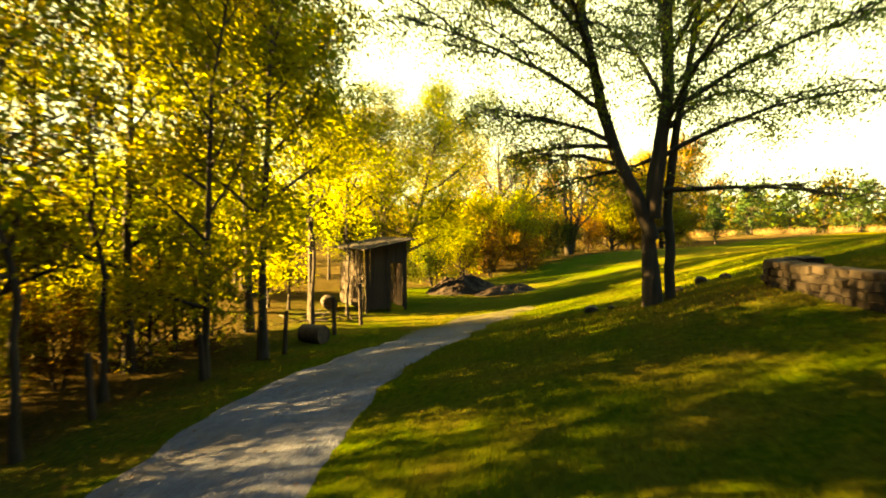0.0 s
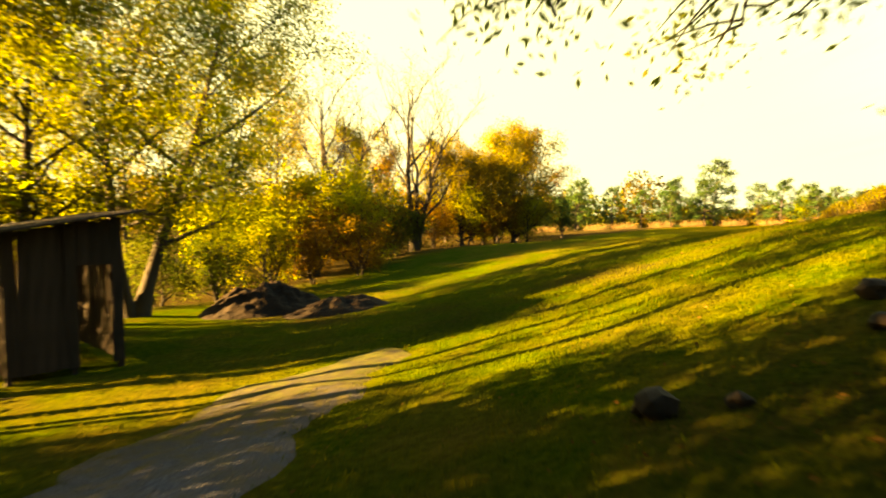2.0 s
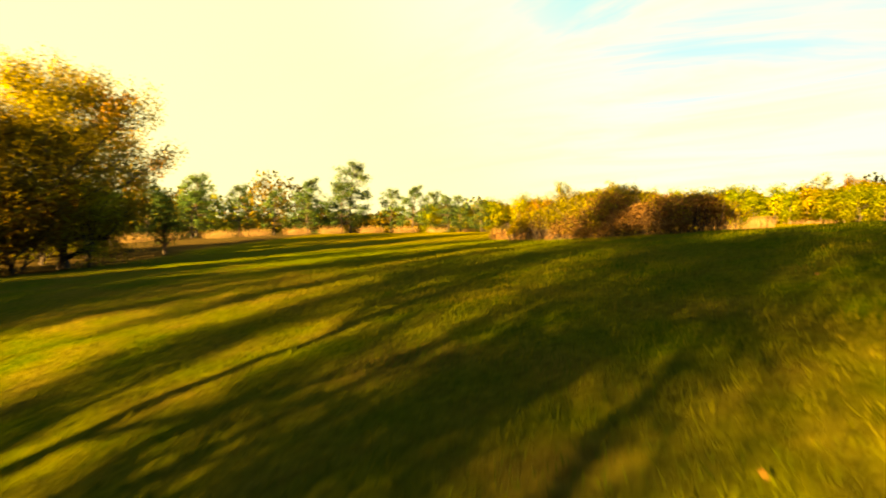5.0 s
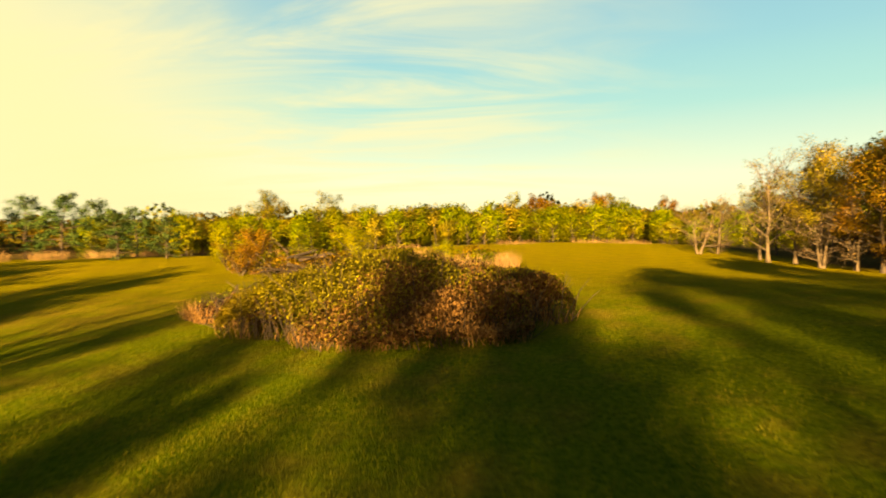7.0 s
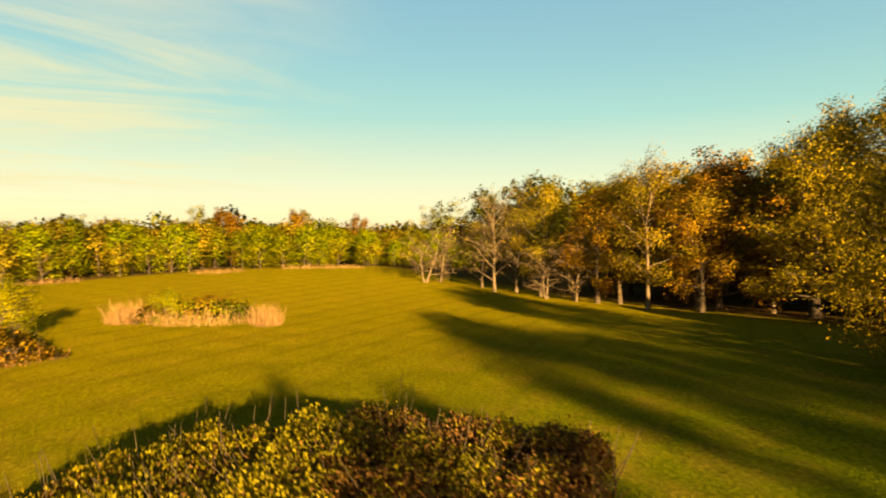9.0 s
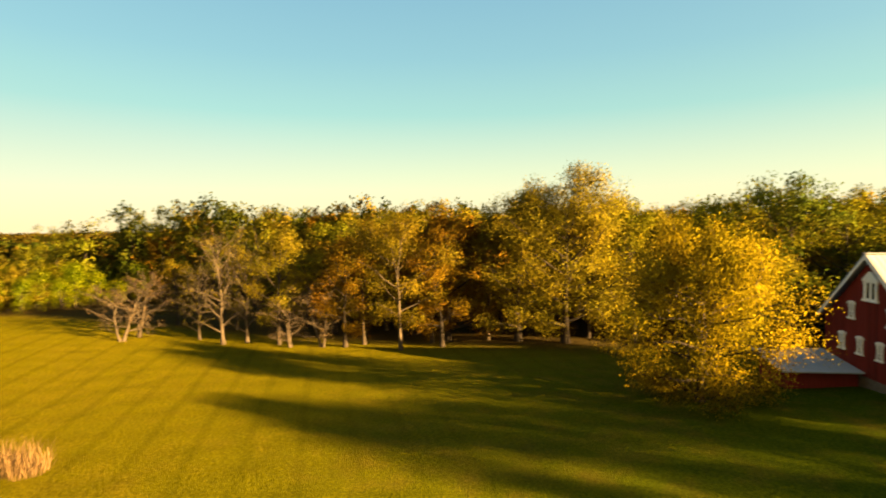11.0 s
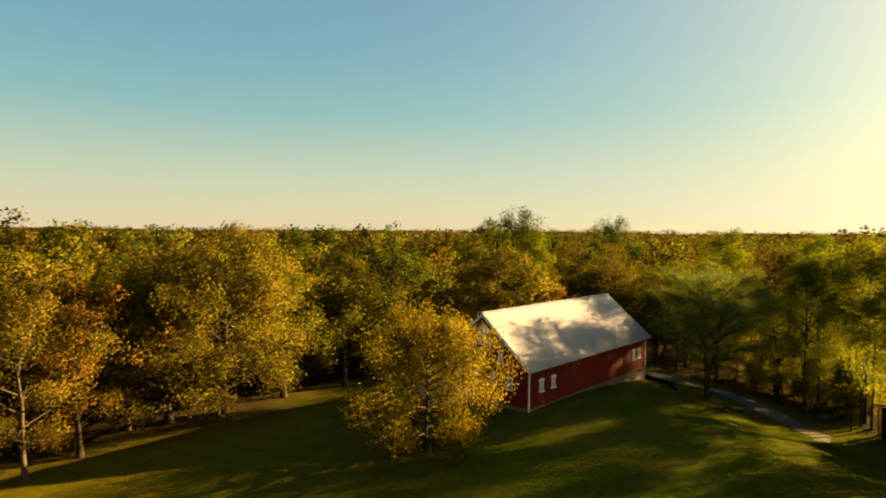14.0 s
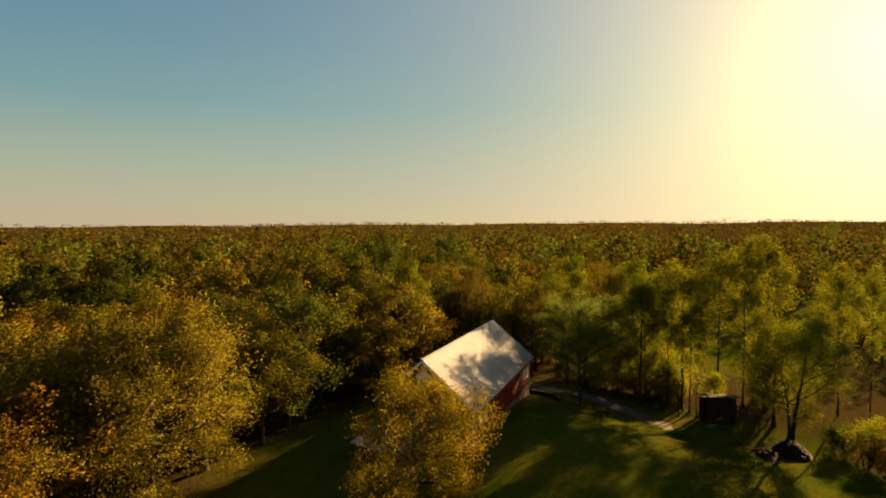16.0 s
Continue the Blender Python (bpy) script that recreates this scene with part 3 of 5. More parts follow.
# ---- trees ----
def grow(rng, height, clear, spread, r0, limbs=16, sub=5, up=38, lean=(0, 0), stems=1, wander=0.11, top=1.0, low=0.55):
    """Branches of a tree and the points round which its leaves sit. low: the length of the lowest limbs."""
    branches, tips = [], []
    for st in range(stems):
        a0 = rng.uniform(0, 6.28)
        n = 11
        z = np.linspace(0, 1, n)
        bend = np.cumsum(rng.normal(0, wander, (n, 2)), axis=0) * z[:, None]
        off = np.array([math.cos(a0), math.sin(a0)]) * (0.0 if stems == 1 else 1.0)
        h = height * (1 if st == 0 else rng.uniform(0.75, 0.95))
        trunk = np.column_stack([bend + np.array(lean) * z[:, None] ** 1.3 * height + off * (0.12 + z[:, None] * spread * 0.35), z * h * 0.95])
        rr = r0 * (1 if st == 0 else 0.75)
        rad = rr * (1 - z) ** 0.85 + 0.02
        rad[0] *= 1.5; rad[1] *= 1.04
        branches.append((np.vstack([trunk[0] - [0, 0, 0.3], trunk]), np.concatenate([[rad[0] * 1.1], rad]), 0))
        k = max(5, limbs // stems)
        for i in range(k):
            f = (i + rng.uniform(0.2, 0.8)) / k
            hz = clear + (h * 0.95 - clear) * f ** 0.9
            g = hz / (h * 0.95)
            p0 = np.array([np.interp(g, z, trunk[:, c]) for c in range(3)])
            az = a0 + i * 2.4 + rng.normal(0, 0.35)
            ln = spread * (low + (1 - low) * math.sin(min(1, f * 1.7) * 1.57)) * (1 - 0.55 * f ** 2.8) * rng.uniform(0.75, 1.15)
            el = radians(up + 30 * f + rng.normal(0, 8))
            m = 6
            s = np.linspace(0, 1, m)
            direction = np.array([math.cos(az) * math.cos(el), math.sin(az) * math.cos(el), math.sin(el)])
            pts = p0 + direction * ln * s[:, None] + np.array([0, 0, 0.16 * ln]) * (s ** 2)[:, None] * (1 if up > 10 else -1) + np.cumsum(rng.normal(0, 0.045 * ln, (m, 3)), axis=0) * s[:, None]
            r1 = max(0.018, 0.55 * np.interp(g, z, rad)) * min(1, 0.35 + ln / spread)
            branches.append((pts, r1 * (1 - s) ** 0.8 + 0.008, 1))
            for q in range(sub):
                v = rng.uniform(0.3, 1.0)
                b0 = np.array([np.interp(v, s, pts[:, c]) for c in range(3)])
                d2 = direction + rng.normal(0, 0.65, 3); d2[2] += 0.15; d2 /= np.linalg.norm(d2)
                l2 = ln * rng.uniform(0.25, 0.5) * (1.15 - 0.4 * v)
                s2 = np.linspace(0, 1, 4)
                p2 = b0 + d2 * l2 * s2[:, None] + np.cumsum(rng.normal(0, 0.05 * l2, (4, 3)), axis=0)
                branches.append((p2, r1 * 0.4 * (1 - s2) + 0.006, 2))
                tips += [p2[1], p2[2], p2[3], (p2[2] + p2[3]) / 2]
                for w in range(2):
                    d3 = d2 + rng.normal(0, 0.8, 3); d3 /= np.linalg.norm(d3)
                    p3 = p2[rng.integers(1, 4)] + d3 * l2 * 0.5 * np.linspace(0, 1, 3)[:, None]
                    branches.append((p3, np.array([0.009, 0.006, 0.003]), 3))
                    tips += [p3[1], p3[2]]
            tips += [pts[-1], pts[-2]]
        tips.append(trunk[-1])
    return branches, np.array(tips)


def tree_meshes(seed, bark, leaf, leaves, size, cluster=0.32, thin=1.0, bare=0.0, **kw):
    rng = np.random.default_rng(seed)
    br, tips = grow(rng, **kw)
    if thin < 1:
        br = [b for b in br if b[2] < 2 or rng.random() < thin]
    V, F = tubes(br)
    wood = mesh_of("trunk", V, F, bark, True)
    keep = tips[rng.random(len(tips)) >= bare] if bare else tips
    seat = keep[rng.integers(0, len(keep), leaves)]
    off = rng.normal(0, 1, (leaves, 3)) * [1, 1, 0.8]
    off *= np.minimum(1, 1.6 / (np.linalg.norm(off, axis=1)[:, None] + 1e-6))
    c = seat + off * cluster
    lv, lf = leaf_tris(rng, c, size)
    mid = np.array([tips[:, 0].mean(), tips[:, 1].mean(), tips[:, 2].mean() - 0.15 * kw["height"]])
    out = seat - mid
    out /= np.linalg.norm(out, axis=1)[:, None]
    nor = out * 0.8 + off * 0.5 + rng.normal(0, 0.22, (leaves, 3))
    return wood, round_normals(mesh_of("crown", lv, lf, leaf), np.repeat(nor, 3, axis=0)), tubes([br[0]], (5,))


KINDS = {}


def kind(name, label, category, *args, **kw):
    KINDS[name] = (tree_meshes(*args, **kw), label, category)


def plant(name, x, y, scale=1.0, turn=0.0, label="", group="", sink=0.0, tall=1.0):
    """One tree of a kind at a place on the ground."""
    (wood, crown, pole), lab, cat = KINDS[name]
    ob = empty("tree" if cat != "shrub" else "shrub", pose(x, y, float(land(x, y)) - 0.05 - sink, 0, 0, turn), label or lab, cat, group)
    ob.scale = (scale, scale, scale * tall)
    part("trunk", wood, ob)
    part("crown", crown, ob)
    return ob


kind("wood_tall", "tall thin woodland tree with yellow-green backlit leaves", "tree", 11, BARK, LIME, 17000, 0.14, thin=0.6, cluster=0.45, height=14, clear=2.4, spread=3.4, r0=0.115, limbs=20, up=28)
kind("wood_gold", "tall woodland tree with golden autumn leaves", "tree", 12, BARK, GOLD, 8500, 0.14, thin=0.6, cluster=0.45, height=13, clear=1.6, spread=3.6, r0=0.12, limbs=20, up=26)
kind("wood_lean", "slender leaning woodland tree with yellow leaves", "tree", 13, BARK, SUNLEAF, 9500, 0.14, thin=0.6, cluster=0.45, height=12, clear=1.4, spread=2.9, r0=0.095, limbs=16, up=24, lean=(0.12, 0.05))
kind("broad_gold", "broad golden-leaved tree with a dense round crown", "tree", 14, BARK, MAPLE, 66000, 0.115, thin=0.8, cluster=0.5, height=6.9, clear=0.3, spread=5.0, r0=0.2, limbs=36, sub=7, up=10, low=0.75)
kind("broad_green", "broad tree with green leaves turning yellow", "tree", 15, BARK, OLIVE, 14000, 0.16, thin=0.5, cluster=0.5, height=11, clear=1.8, spread=4.2, r0=0.22, limbs=22, up=24)
kind("row_gold", "field-edge tree with thin golden leaves and a pale trunk", "tree", 16, PALE, GOLD, 17000, 0.11, thin=0.7, cluster=0.42, height=9.5, clear=1.6, spread=3.2, r0=0.11, limbs=18, sub=6, up=24)
kind("row_rust", "field-edge tree with rust-coloured autumn leaves", "tree", 17, BARK, RUST, 17000, 0.11, thin=0.7, cluster=0.4, height=9, clear=1.4, spread=3.0, r0=0.14, limbs=18, up=26)
kind("row_bare", "nearly bare field-edge tree with pale grey branches", "tree", 18, PALE, GOLD, 1500, 0.1, cluster=0.2, bare=0.5, height=9, clear=1.0, spread=3.8, r0=0.12, limbs=24, sub=8, up=32)
kind("row_bare_low", "low bare tree with spreading pale branches", "tree", 19, PALE, STRAW, 900, 0.1, cluster=0.2, bare=0.5, height=5, clear=0.7, spread=3.0, r0=0.1, limbs=20, sub=8, up=12, stems=2)
kind("dead", "dead bare tree with dark forked branches", "tree", 20, BARK, RUST, 700, 0.1, cluster=0.2, bare=0.6, height=10.5, clear=1.4, spread=5.4, r0=0.2, limbs=24, sub=8, up=42, stems=3, wander=0.16)
kind("far_gold", "woodland tree with golden-olive crown", "tree", 21, BARK, GOLD, 8500, 0.2, thin=0.05, cluster=0.46, height=11, clear=1.0, spread=4.6, r0=0.2, limbs=18, sub=4, up=20, low=0.75)
kind("far_lime", "woodland tree with yellow-green crown", "tree", 22, BARK, OLIVE, 8500, 0.2, thin=0.05, cluster=0.46, height=11.5, clear=1.0, spread=4.6, r0=0.2, limbs=18, sub=4, up=24, low=0.75)
kind("far_green", "dark green woodland tree with a full crown", "tree", 23, BARK, GREEN, 8500, 0.2, thin=0.05, cluster=0.46, height=12, clear=1.0, spread=4.8, r0=0.22, limbs=18, sub=4, up=24, low=0.75)
kind("far_rust", "woodland tree with russet crown", "tree", 24, BARK, RUST, 8500, 0.2, thin=0.05, cluster=0.46, height=10, clear=0.9, spread=4.0, r0=0.18, limbs=16, sub=4, up=22, low=0.75)
kind("young_lime", "young yellow-green tree at the wood's edge", "tree", 25, BARK, LIME, 2600, 0.19, thin=0.2, cluster=0.45, height=4.6, clear=0.15, spread=2.1, r0=0.06, limbs=12, sub=4, up=34)
kind("young_gold", "young golden-olive tree at the wood's edge", "tree", 26, BARK, GOLD, 2600, 0.19, thin=0.2, cluster=0.45, height=4.2, clear=0.15, spread=2.1, r0=0.06, limbs=12, sub=4, up=30)
kind("pine", "dark green pine with layered branches", "tree", 27, BARK, NEEDLE, 5500, 0.17, thin=0.3, cluster=0.22, height=7, clear=0.7, spread=2.2, r0=0.13, limbs=30, sub=5, up=2, low=1.0)
kind("cedar", "small dense green cedar on the meadow's edge", "tree", 28, BARK, NEEDLE, 7000, 0.11, thin=0.3, cluster=0.28, height=3.6, clear=0.15, spread=1.4, r0=0.1, limbs=24, sub=5, up=40, low=0.9)
kind("brush", "tangled shrub with yellow and brown leaves", "shrub", 29, BARK, SUNLEAF, 6000, 0.1, thin=0.4, cluster=0.3, height=2.8, clear=0.1, spread=2.0, r0=0.05, limbs=22, sub=5, up=30, stems=3)
kind("brush_rust", "tangled shrub with russet leaves", "shrub", 30, BARK, RUST, 6000, 0.1, thin=0.4, cluster=0.3, height=2.3, clear=0.1, spread=1.9, r0=0.05, limbs=20, sub=5, up=28, stems=3)
kind("brush_green", "dark green undergrowth shrub", "shrub", 31, BARK, GREEN, 6000, 0.11, thin=0.4, cluster=0.32, height=2.2, clear=0.05, spread=1.9, r0=0.05, limbs=20, sub=5, up=30, stems=3)

kind("wood_high", "tall woodland tree with a clear trunk and a high yellow-green crown", "tree", 32, BARK, LIME, 15000, 0.15, thin=0.6, cluster=0.5, height=14, clear=6.6, spread=3.6, r0=0.125, limbs=18, up=24)
kind("young_bright", "young tree with bright yellow backlit leaves", "tree", 35, BARK, SUNLEAF, 2600, 0.17, thin=0.2, cluster=0.45, height=5.0, clear=0.4, spread=2.1, r0=0.06, limbs=14, sub=4, up=30)
kind("edge_broad", "leaning tree with a broad drooping yellow-green crown", "tree", 36, BARK, LIME, 60000, 0.1, thin=0.8, cluster=0.45, height=9.8, clear=1.8, spread=5.4, r0=0.2, limbs=26, sub=7, up=16, lean=(0.16, 0.02), stems=2)
kind("crooked", "thin crooked understorey tree with few yellow leaves", "tree", 33, BARK, SUNLEAF, 1300, 0.12, thin=0.7, cluster=0.3, height=6.5, clear=2.6, spread=1.9, r0=0.06, limbs=10, up=30, wander=0.2)
kind("orange_round", "broad orange-brown autumn tree with a rounded crown", "tree", 34, BARK, GOLD, 30000, 0.14, thin=0.6, cluster=0.5, height=8.6, clear=0.3, spread=5.2, r0=0.2, limbs=30, sub=6, up=14, low=0.75)
kind("big_gold", "big field-edge tree with a full golden-olive crown", "tree", 37, BARK, GOLD, 42000, 0.14, thin=0.7, cluster=0.5, height=12.6, clear=1.2, spread=5.4, r0=0.26, limbs=34, sub=6, up=20, low=0.8)
rnd = random.Random(5)
# edge of the western wood beside the track: a narrow strip, open to the low sun
for name, x, y, s in (("wood_tall", -8.5, 15.0, 1.0), ("wood_lean", -5.7, 13.2, 0.85), ("wood_tall", -5.0, 15.3, 0.95), ("wood_high", -6.8, 19.4, 1.0), ("wood_high", -12.0, 16.5, 1.05),
                      ("wood_gold", -9.6, 10.6, 1.05), ("wood_tall", -13.5, 11.5, 1.1), ("wood_high", -4.9, 20.6, 0.75), ("edge_broad", -2.7, 30.0, 1.0), ("wood_high", -10.5, 22.4, 1.1), ("wood_gold", -17.0, 3.8, 0.9), ("wood_gold", -21.0, 5.2, 1.0), ("wood_tall", -18.0, 10.0, 1.0), ("wood_tall", -17.0, 14.0, 0.95), ("wood_tall", -14.0, 1.0, 0.95), ("wood_gold", -20.0, 8.2, 1.0), ("wood_tall", -7.5, 5.5, 1.1), ("wood_lean", -11.0, 3.0, 1.1), ("wood_gold", -14.5, 6.5, 1.1),
                      ("wood_gold", -5.0, 40.0, 0.88), ("wood_lean", -0.6, 40.5, 0.9), ("wood_gold", 1.8, 44.0, 0.8)):
    plant(name, x, y, s, rnd.uniform(0, 360), group="trees of the western wood")
for name, x, y, s in (("far_lime", -8.5, -3.0, 0.9), ("wood_gold", -7.5, 0.5, 0.9), ("far_gold", -9.0, -9.0, 0.95), ("broad_green", -5.0, 28.4, 0.75), ("crooked", -4.7, 19.9, 1.0), ("crooked", -3.7, 21.5, 0.75), ("crooked", -7.4, 12.0, 1.1), ("crooked", -6.4, 8.2, 1.0), ("crooked", -8.4, 17.4, 1.1), ("brush", -8.0, 18.9, 0.9), ("brush_rust", -9.4, 18.6, 0.9), ("young_bright", -6.3, 22.6, 0.72), ("young_bright", -7.2, 22.9, 0.66), ("young_bright", -8.5, 27.2, 0.95), ("young_lime", -7.8, 17.6, 0.95), ("young_lime", -8.8, 16.6, 0.9)):
    plant(name, x, y, s, rnd.uniform(0, 360), group="trees of the western wood")
for x, y, s, tall in ((-8.6, 25.2, 0.72, 1.65), (-9.5, 27.4, 0.75, 1.6), (-8.0, 39.0, 0.6, 1.3), (-12.5, 33.6, 0.72, 1.45), (-9.5, 36.2, 0.5, 2.1)):
    plant("wood_high", x, y, s, rnd.uniform(0, 360), group="trees of the western wood", tall=tall)
for k in range(5):
    x, y = rnd.uniform(-26, -13), 43 + 18 * (k + rnd.uniform(0, 1)) / 5
    plant(rnd.choice(("wood_tall", "wood_gold", "wood_high", "far_gold")), x, y, rnd.uniform(0.75, 1.0), rnd.uniform(0, 360), group="trees of the western wood")
for k in range(10):
    plant("young_bright", rnd.uniform(-16, -10), 7 + 11.5 * (k + 0.5) / 10, rnd.uniform(0.8, 1.2), rnd.uniform(0, 360), group="undergrowth of the western wood")
for k in range(4):
    plant("young_bright", rnd.uniform(-16, -9), 25.4 + 3.4 * (k + 0.5) / 4, rnd.uniform(0.8, 1.2), rnd.uniform(0, 360), group="undergrowth of the western wood")
for k in range(19):
    plant(rnd.choice(("brush", "brush_rust", "brush")), rnd.uniform(-15, -8.2), 4.0 + 14.5 * (k + rnd.uniform(0.2, 0.8)) / 19, rnd.uniform(0.5, 0.85), rnd.uniform(0, 360), group="undergrowth of the western wood")
# brush and trees round the northern edge of the meadow
for name, x, y, s in (("brush_green", -2.6, 33.4, 0.8), ("brush_green", -0.6, 34.2, 0.85), ("brush", 1.2, 35.6, 0.9), ("brush_rust", 3.2, 36.8, 0.85), ("brush_rust", 5.4, 37.6, 0.8), ("brush", -0.8, 36.4, 1.0), ("brush", 1.6, 38.6, 1.15), ("brush_rust", 3.6, 39.2, 1.1), ("brush", 5.6, 39.8, 1.15), ("brush_rust", 7.2, 41.4, 1.0), ("brush_green", 8.6, 43.6, 0.9),
                      ("brush", 3.0, 42.4, 1.5), ("brush", 6.2, 44.6, 1.5), ("brush_green", 10.4, 46.2, 0.9), ("brush_rust", 12.8, 50.0, 1.0), ("brush", 15.6, 50.6, 1.2), ("brush_rust", 18.2, 50.8, 1.1), ("brush", 21.4, 52.0, 1.1), ("brush_rust", 19.0, 57.6, 1.1), ("brush", 22.6, 60.8, 1.2), ("brush_green", 26.0, 63.2, 1.0)):
    plant(name, x, y, s, rnd.uniform(0, 360), group="brush along the meadow")
for name, x, y, s in (("dead", 10.4, 46.0, 1.0), ("dead", 5.2, 45.5, 0.95), ("broad_green", 6.4, 52.0, 0.75), ("orange_round", 20.9, 53.5, 0.92), ("orange_round", 15.6, 51.5, 0.72), ("orange_round", 18.0, 53.0, 0.72), ("far_gold", 9.6, 56.5, 0.75), ("far_gold", 16.5, 62.0, 0.8), ("broad_gold", 25.5, 69.0, 1.15), ("far_rust", 32.5, 74.5, 1.2),
                      ("cedar", 29.6, 60.6, 1.0), ("far_gold", 20.5, 70.0, 0.9), ("far_rust", 13.0, 66.0, 0.8), ("far_lime", 2.0, 60.0, 0.9), ("far_gold", -6.0, 58.0, 1.0)):
    plant(name, x, y, s, rnd.uniform(0, 360), group="trees on the northern edge")
for x, y, s in ((45, 93, 0.95), (49, 90, 0.85), (52, 94, 1.2), (56.7, 91.3, 1.0), (60, 88, 0.9), (62.6, 84.2, 0.8), (66, 88, 1.15), (70, 85, 1.1), (75, 88, 1.6), (78, 82, 1.0), (73.6, 62.5, 0.6), (71, 66, 0.7), (80, 70, 0.8), (76, 76, 1.0), (41, 96, 0.9), (38, 92, 1.0), (84, 78, 1.0)):
    plant("pine", x, y, s, rnd.uniform(0, 360), group="pines beyond the meadow")
# young trees along the eastern edge
YOUNG = []
for k in range(330):
    deep = rnd.uniform(0, 1) ** 1.2
    y = 80 - 96 * rnd.uniform(0, 1)
    x = 89 + 30 * deep - 0.12 * (y - 20) + (6 if y < 12 else 0)
    YOUNG.append((deep, x, y))
YOUNG.sort()
for deep, x, y in YOUNG[:70]:
    plant(rnd.choice(("young_lime", "young_lime", "young_lime", "young_gold")), x, y, rnd.uniform(0.6, 1.0), rnd.uniform(0, 360), group="young trees of the eastern edge")


def joined(name, kinds, places, label, lo, hi, keep, swell):
    """Many trees of some kinds as one growth, wood and leaves apart; keep: the share of leaves, swell: their size."""
    ob = empty(name, pose(0, 0, 0), label, "woodland", kind="stuff")
    for kname in kinds:
        wood, crown, (pv, pf) = KINDS[kname][0]
        co = np.empty(len(crown.vertices) * 3, np.float32); crown.vertices.foreach_get("co", co)
        co = co.reshape(-1, 3, 3)[:int(len(crown.polygons) * keep)]
        mid = co.mean(axis=1, keepdims=True)
        co = (mid + (co - mid) * swell).reshape(-1, 3)
        axis_z = mid.mean(axis=0)[0]
        nor = np.repeat(mid[:, 0] - axis_z * [1, 1, 0.75], 3, axis=0)
        fa = np.arange(len(co)).reshape(-1, 3)
        V, F, N, PV, PF = [], [], [], [], []
        for i, (x, y) in enumerate(places):
            if kinds[i % len(kinds)] != kname:
                continue
            a, s = i * 1.7, lo + (hi - lo) * ((i * 0.618) % 1)
            R = np.array([[math.cos(a), math.sin(a), 0], [-math.sin(a), math.cos(a), 0], [0, 0, 1]])
            at = [x, y, float(land(x, y)) - 0.1]
            F.append(fa + len(V) * len(co)); V.append(co @ R * s + at); N.append(nor @ R)
            PF.append(pf + len(PV) * len(pv)); PV.append(pv @ R * s + at)
        tagged(part("crowns", round_normals(mesh_of("crowns", np.concatenate(V), np.concatenate(F), crown.materials[0]), np.concatenate(N)), ob), kind="stuff")
        tagged(part("trunks", mesh_of("trunks", np.concatenate(PV), np.concatenate(PF), wood.materials[0], True), ob), kind="stuff")


for k in range(26):
    plant(rnd.choice(("far_lime", "far_gold", "far_rust", "row_bare")), rnd.uniform(108, 124) + (4 if k % 3 else 0), 78 - 92 * (k + rnd.uniform(0, 1)) / 26, rnd.uniform(0.55, 0.8), rnd.uniform(0, 360), group="trees behind the young wood")
joined("young_wood", ("young_lime", "young_gold"), [(x, y) for _, x, y in YOUNG[70:]], "dense young yellow-green wood behind the meadow", 0.7, 1.1, 0.6, 1.25)
# the row of trees at the meadow's southern edge
for name, x, y, s in (("row_bare_low", 73.6, 9.7, 1.0), ("row_bare_low", 74.1, 7.8, 1.05), ("row_bare", 66.4, 6.8, 1.05), ("row_bare", 65.4, 5.2, 0.95), ("row_gold", 62.6, 4.9, 1.0), ("row_bare_low", 61.0, 5.6, 0.9), ("row_bare_low", 58.8, 4.6, 1.0),
                      ("row_rust", 57.2, 4.0, 1.0), ("row_gold", 56.3, 2.6, 1.05), ("row_gold", 52.4, 4.2, 1.08), ("row_rust", 50.0, 2.0, 1.05), ("row_rust", 51.4, 0.6, 0.9), ("big_gold", 45.0, -1.6, 0.92), ("big_gold", 41.4, -1.8, 1.06), ("big_gold", 37.0, -5.5, 0.9), ("row_bare", 69.5, 6.0, 0.75),
                      ("row_gold", 47.4, -1.4, 0.95), ("broad_green", 54.5, -3.0, 0.95), ("broad_green", 61.5, -1.5, 0.95), ("far_green", 58.0, -6.0, 0.8), ("row_gold", 70.5, 0.5, 0.85), ("far_gold", 66.0, -4.0, 0.7), ("far_gold", 77.0, 1.0, 0.58)):
    plant(name, x, y, s, rnd.uniform(0, 360), group="trees along the southern edge", tall=0.83)
for name, x, y, s in (("broad_green", 36.5, -3.8, 0.95), ("broad_green", 31.0, -4.6, 0.9), ("row_gold", 40.0, -5.0, 1.0), ("broad_green", 34.0, -9.0, 1.0), ("row_gold", 27.5, -5.5, 0.9), ("broad_green", 44.0, -8.0, 0.95), ("row_gold", 47.5, -6.0, 0.95)):
    plant(name, x, y, s, rnd.uniform(0, 360), group="trees along the southern edge", tall=0.85)
plant("broad_gold", 33.1, 12.9, 0.8, 40, "broad golden maple standing before the red barn", tall=1.2)
for name, x, y, s in (("wood_gold", -4.5, -13.5, 1.0), ("far_gold", 1.5, -17.0, 0.9), ("wood_tall", 5.0, -10.5, 1.0), ("far_lime", -1.5, -24.0, 0.9), ("wood_gold", -6.0, -8.0, 1.0)):
    plant(name, x, y, s, rnd.uniform(0, 360), group="trees of the southern wood")
for name, x, y, s in (("brush_rust", 54.6, 44.8, 0.85), ("brush", 56.4, 38.6, 0.7), ("brush_rust", 51.2, 44.2, 0.6), ("brush", 55.5, 47.0, 0.9), ("brush", 58.0, 32.5, 0.45), ("brush_rust", 58.8, 30.4, 0.4)):
    plant(name, x, y, s, rnd.uniform(0, 360), group="shrubs on the meadow")
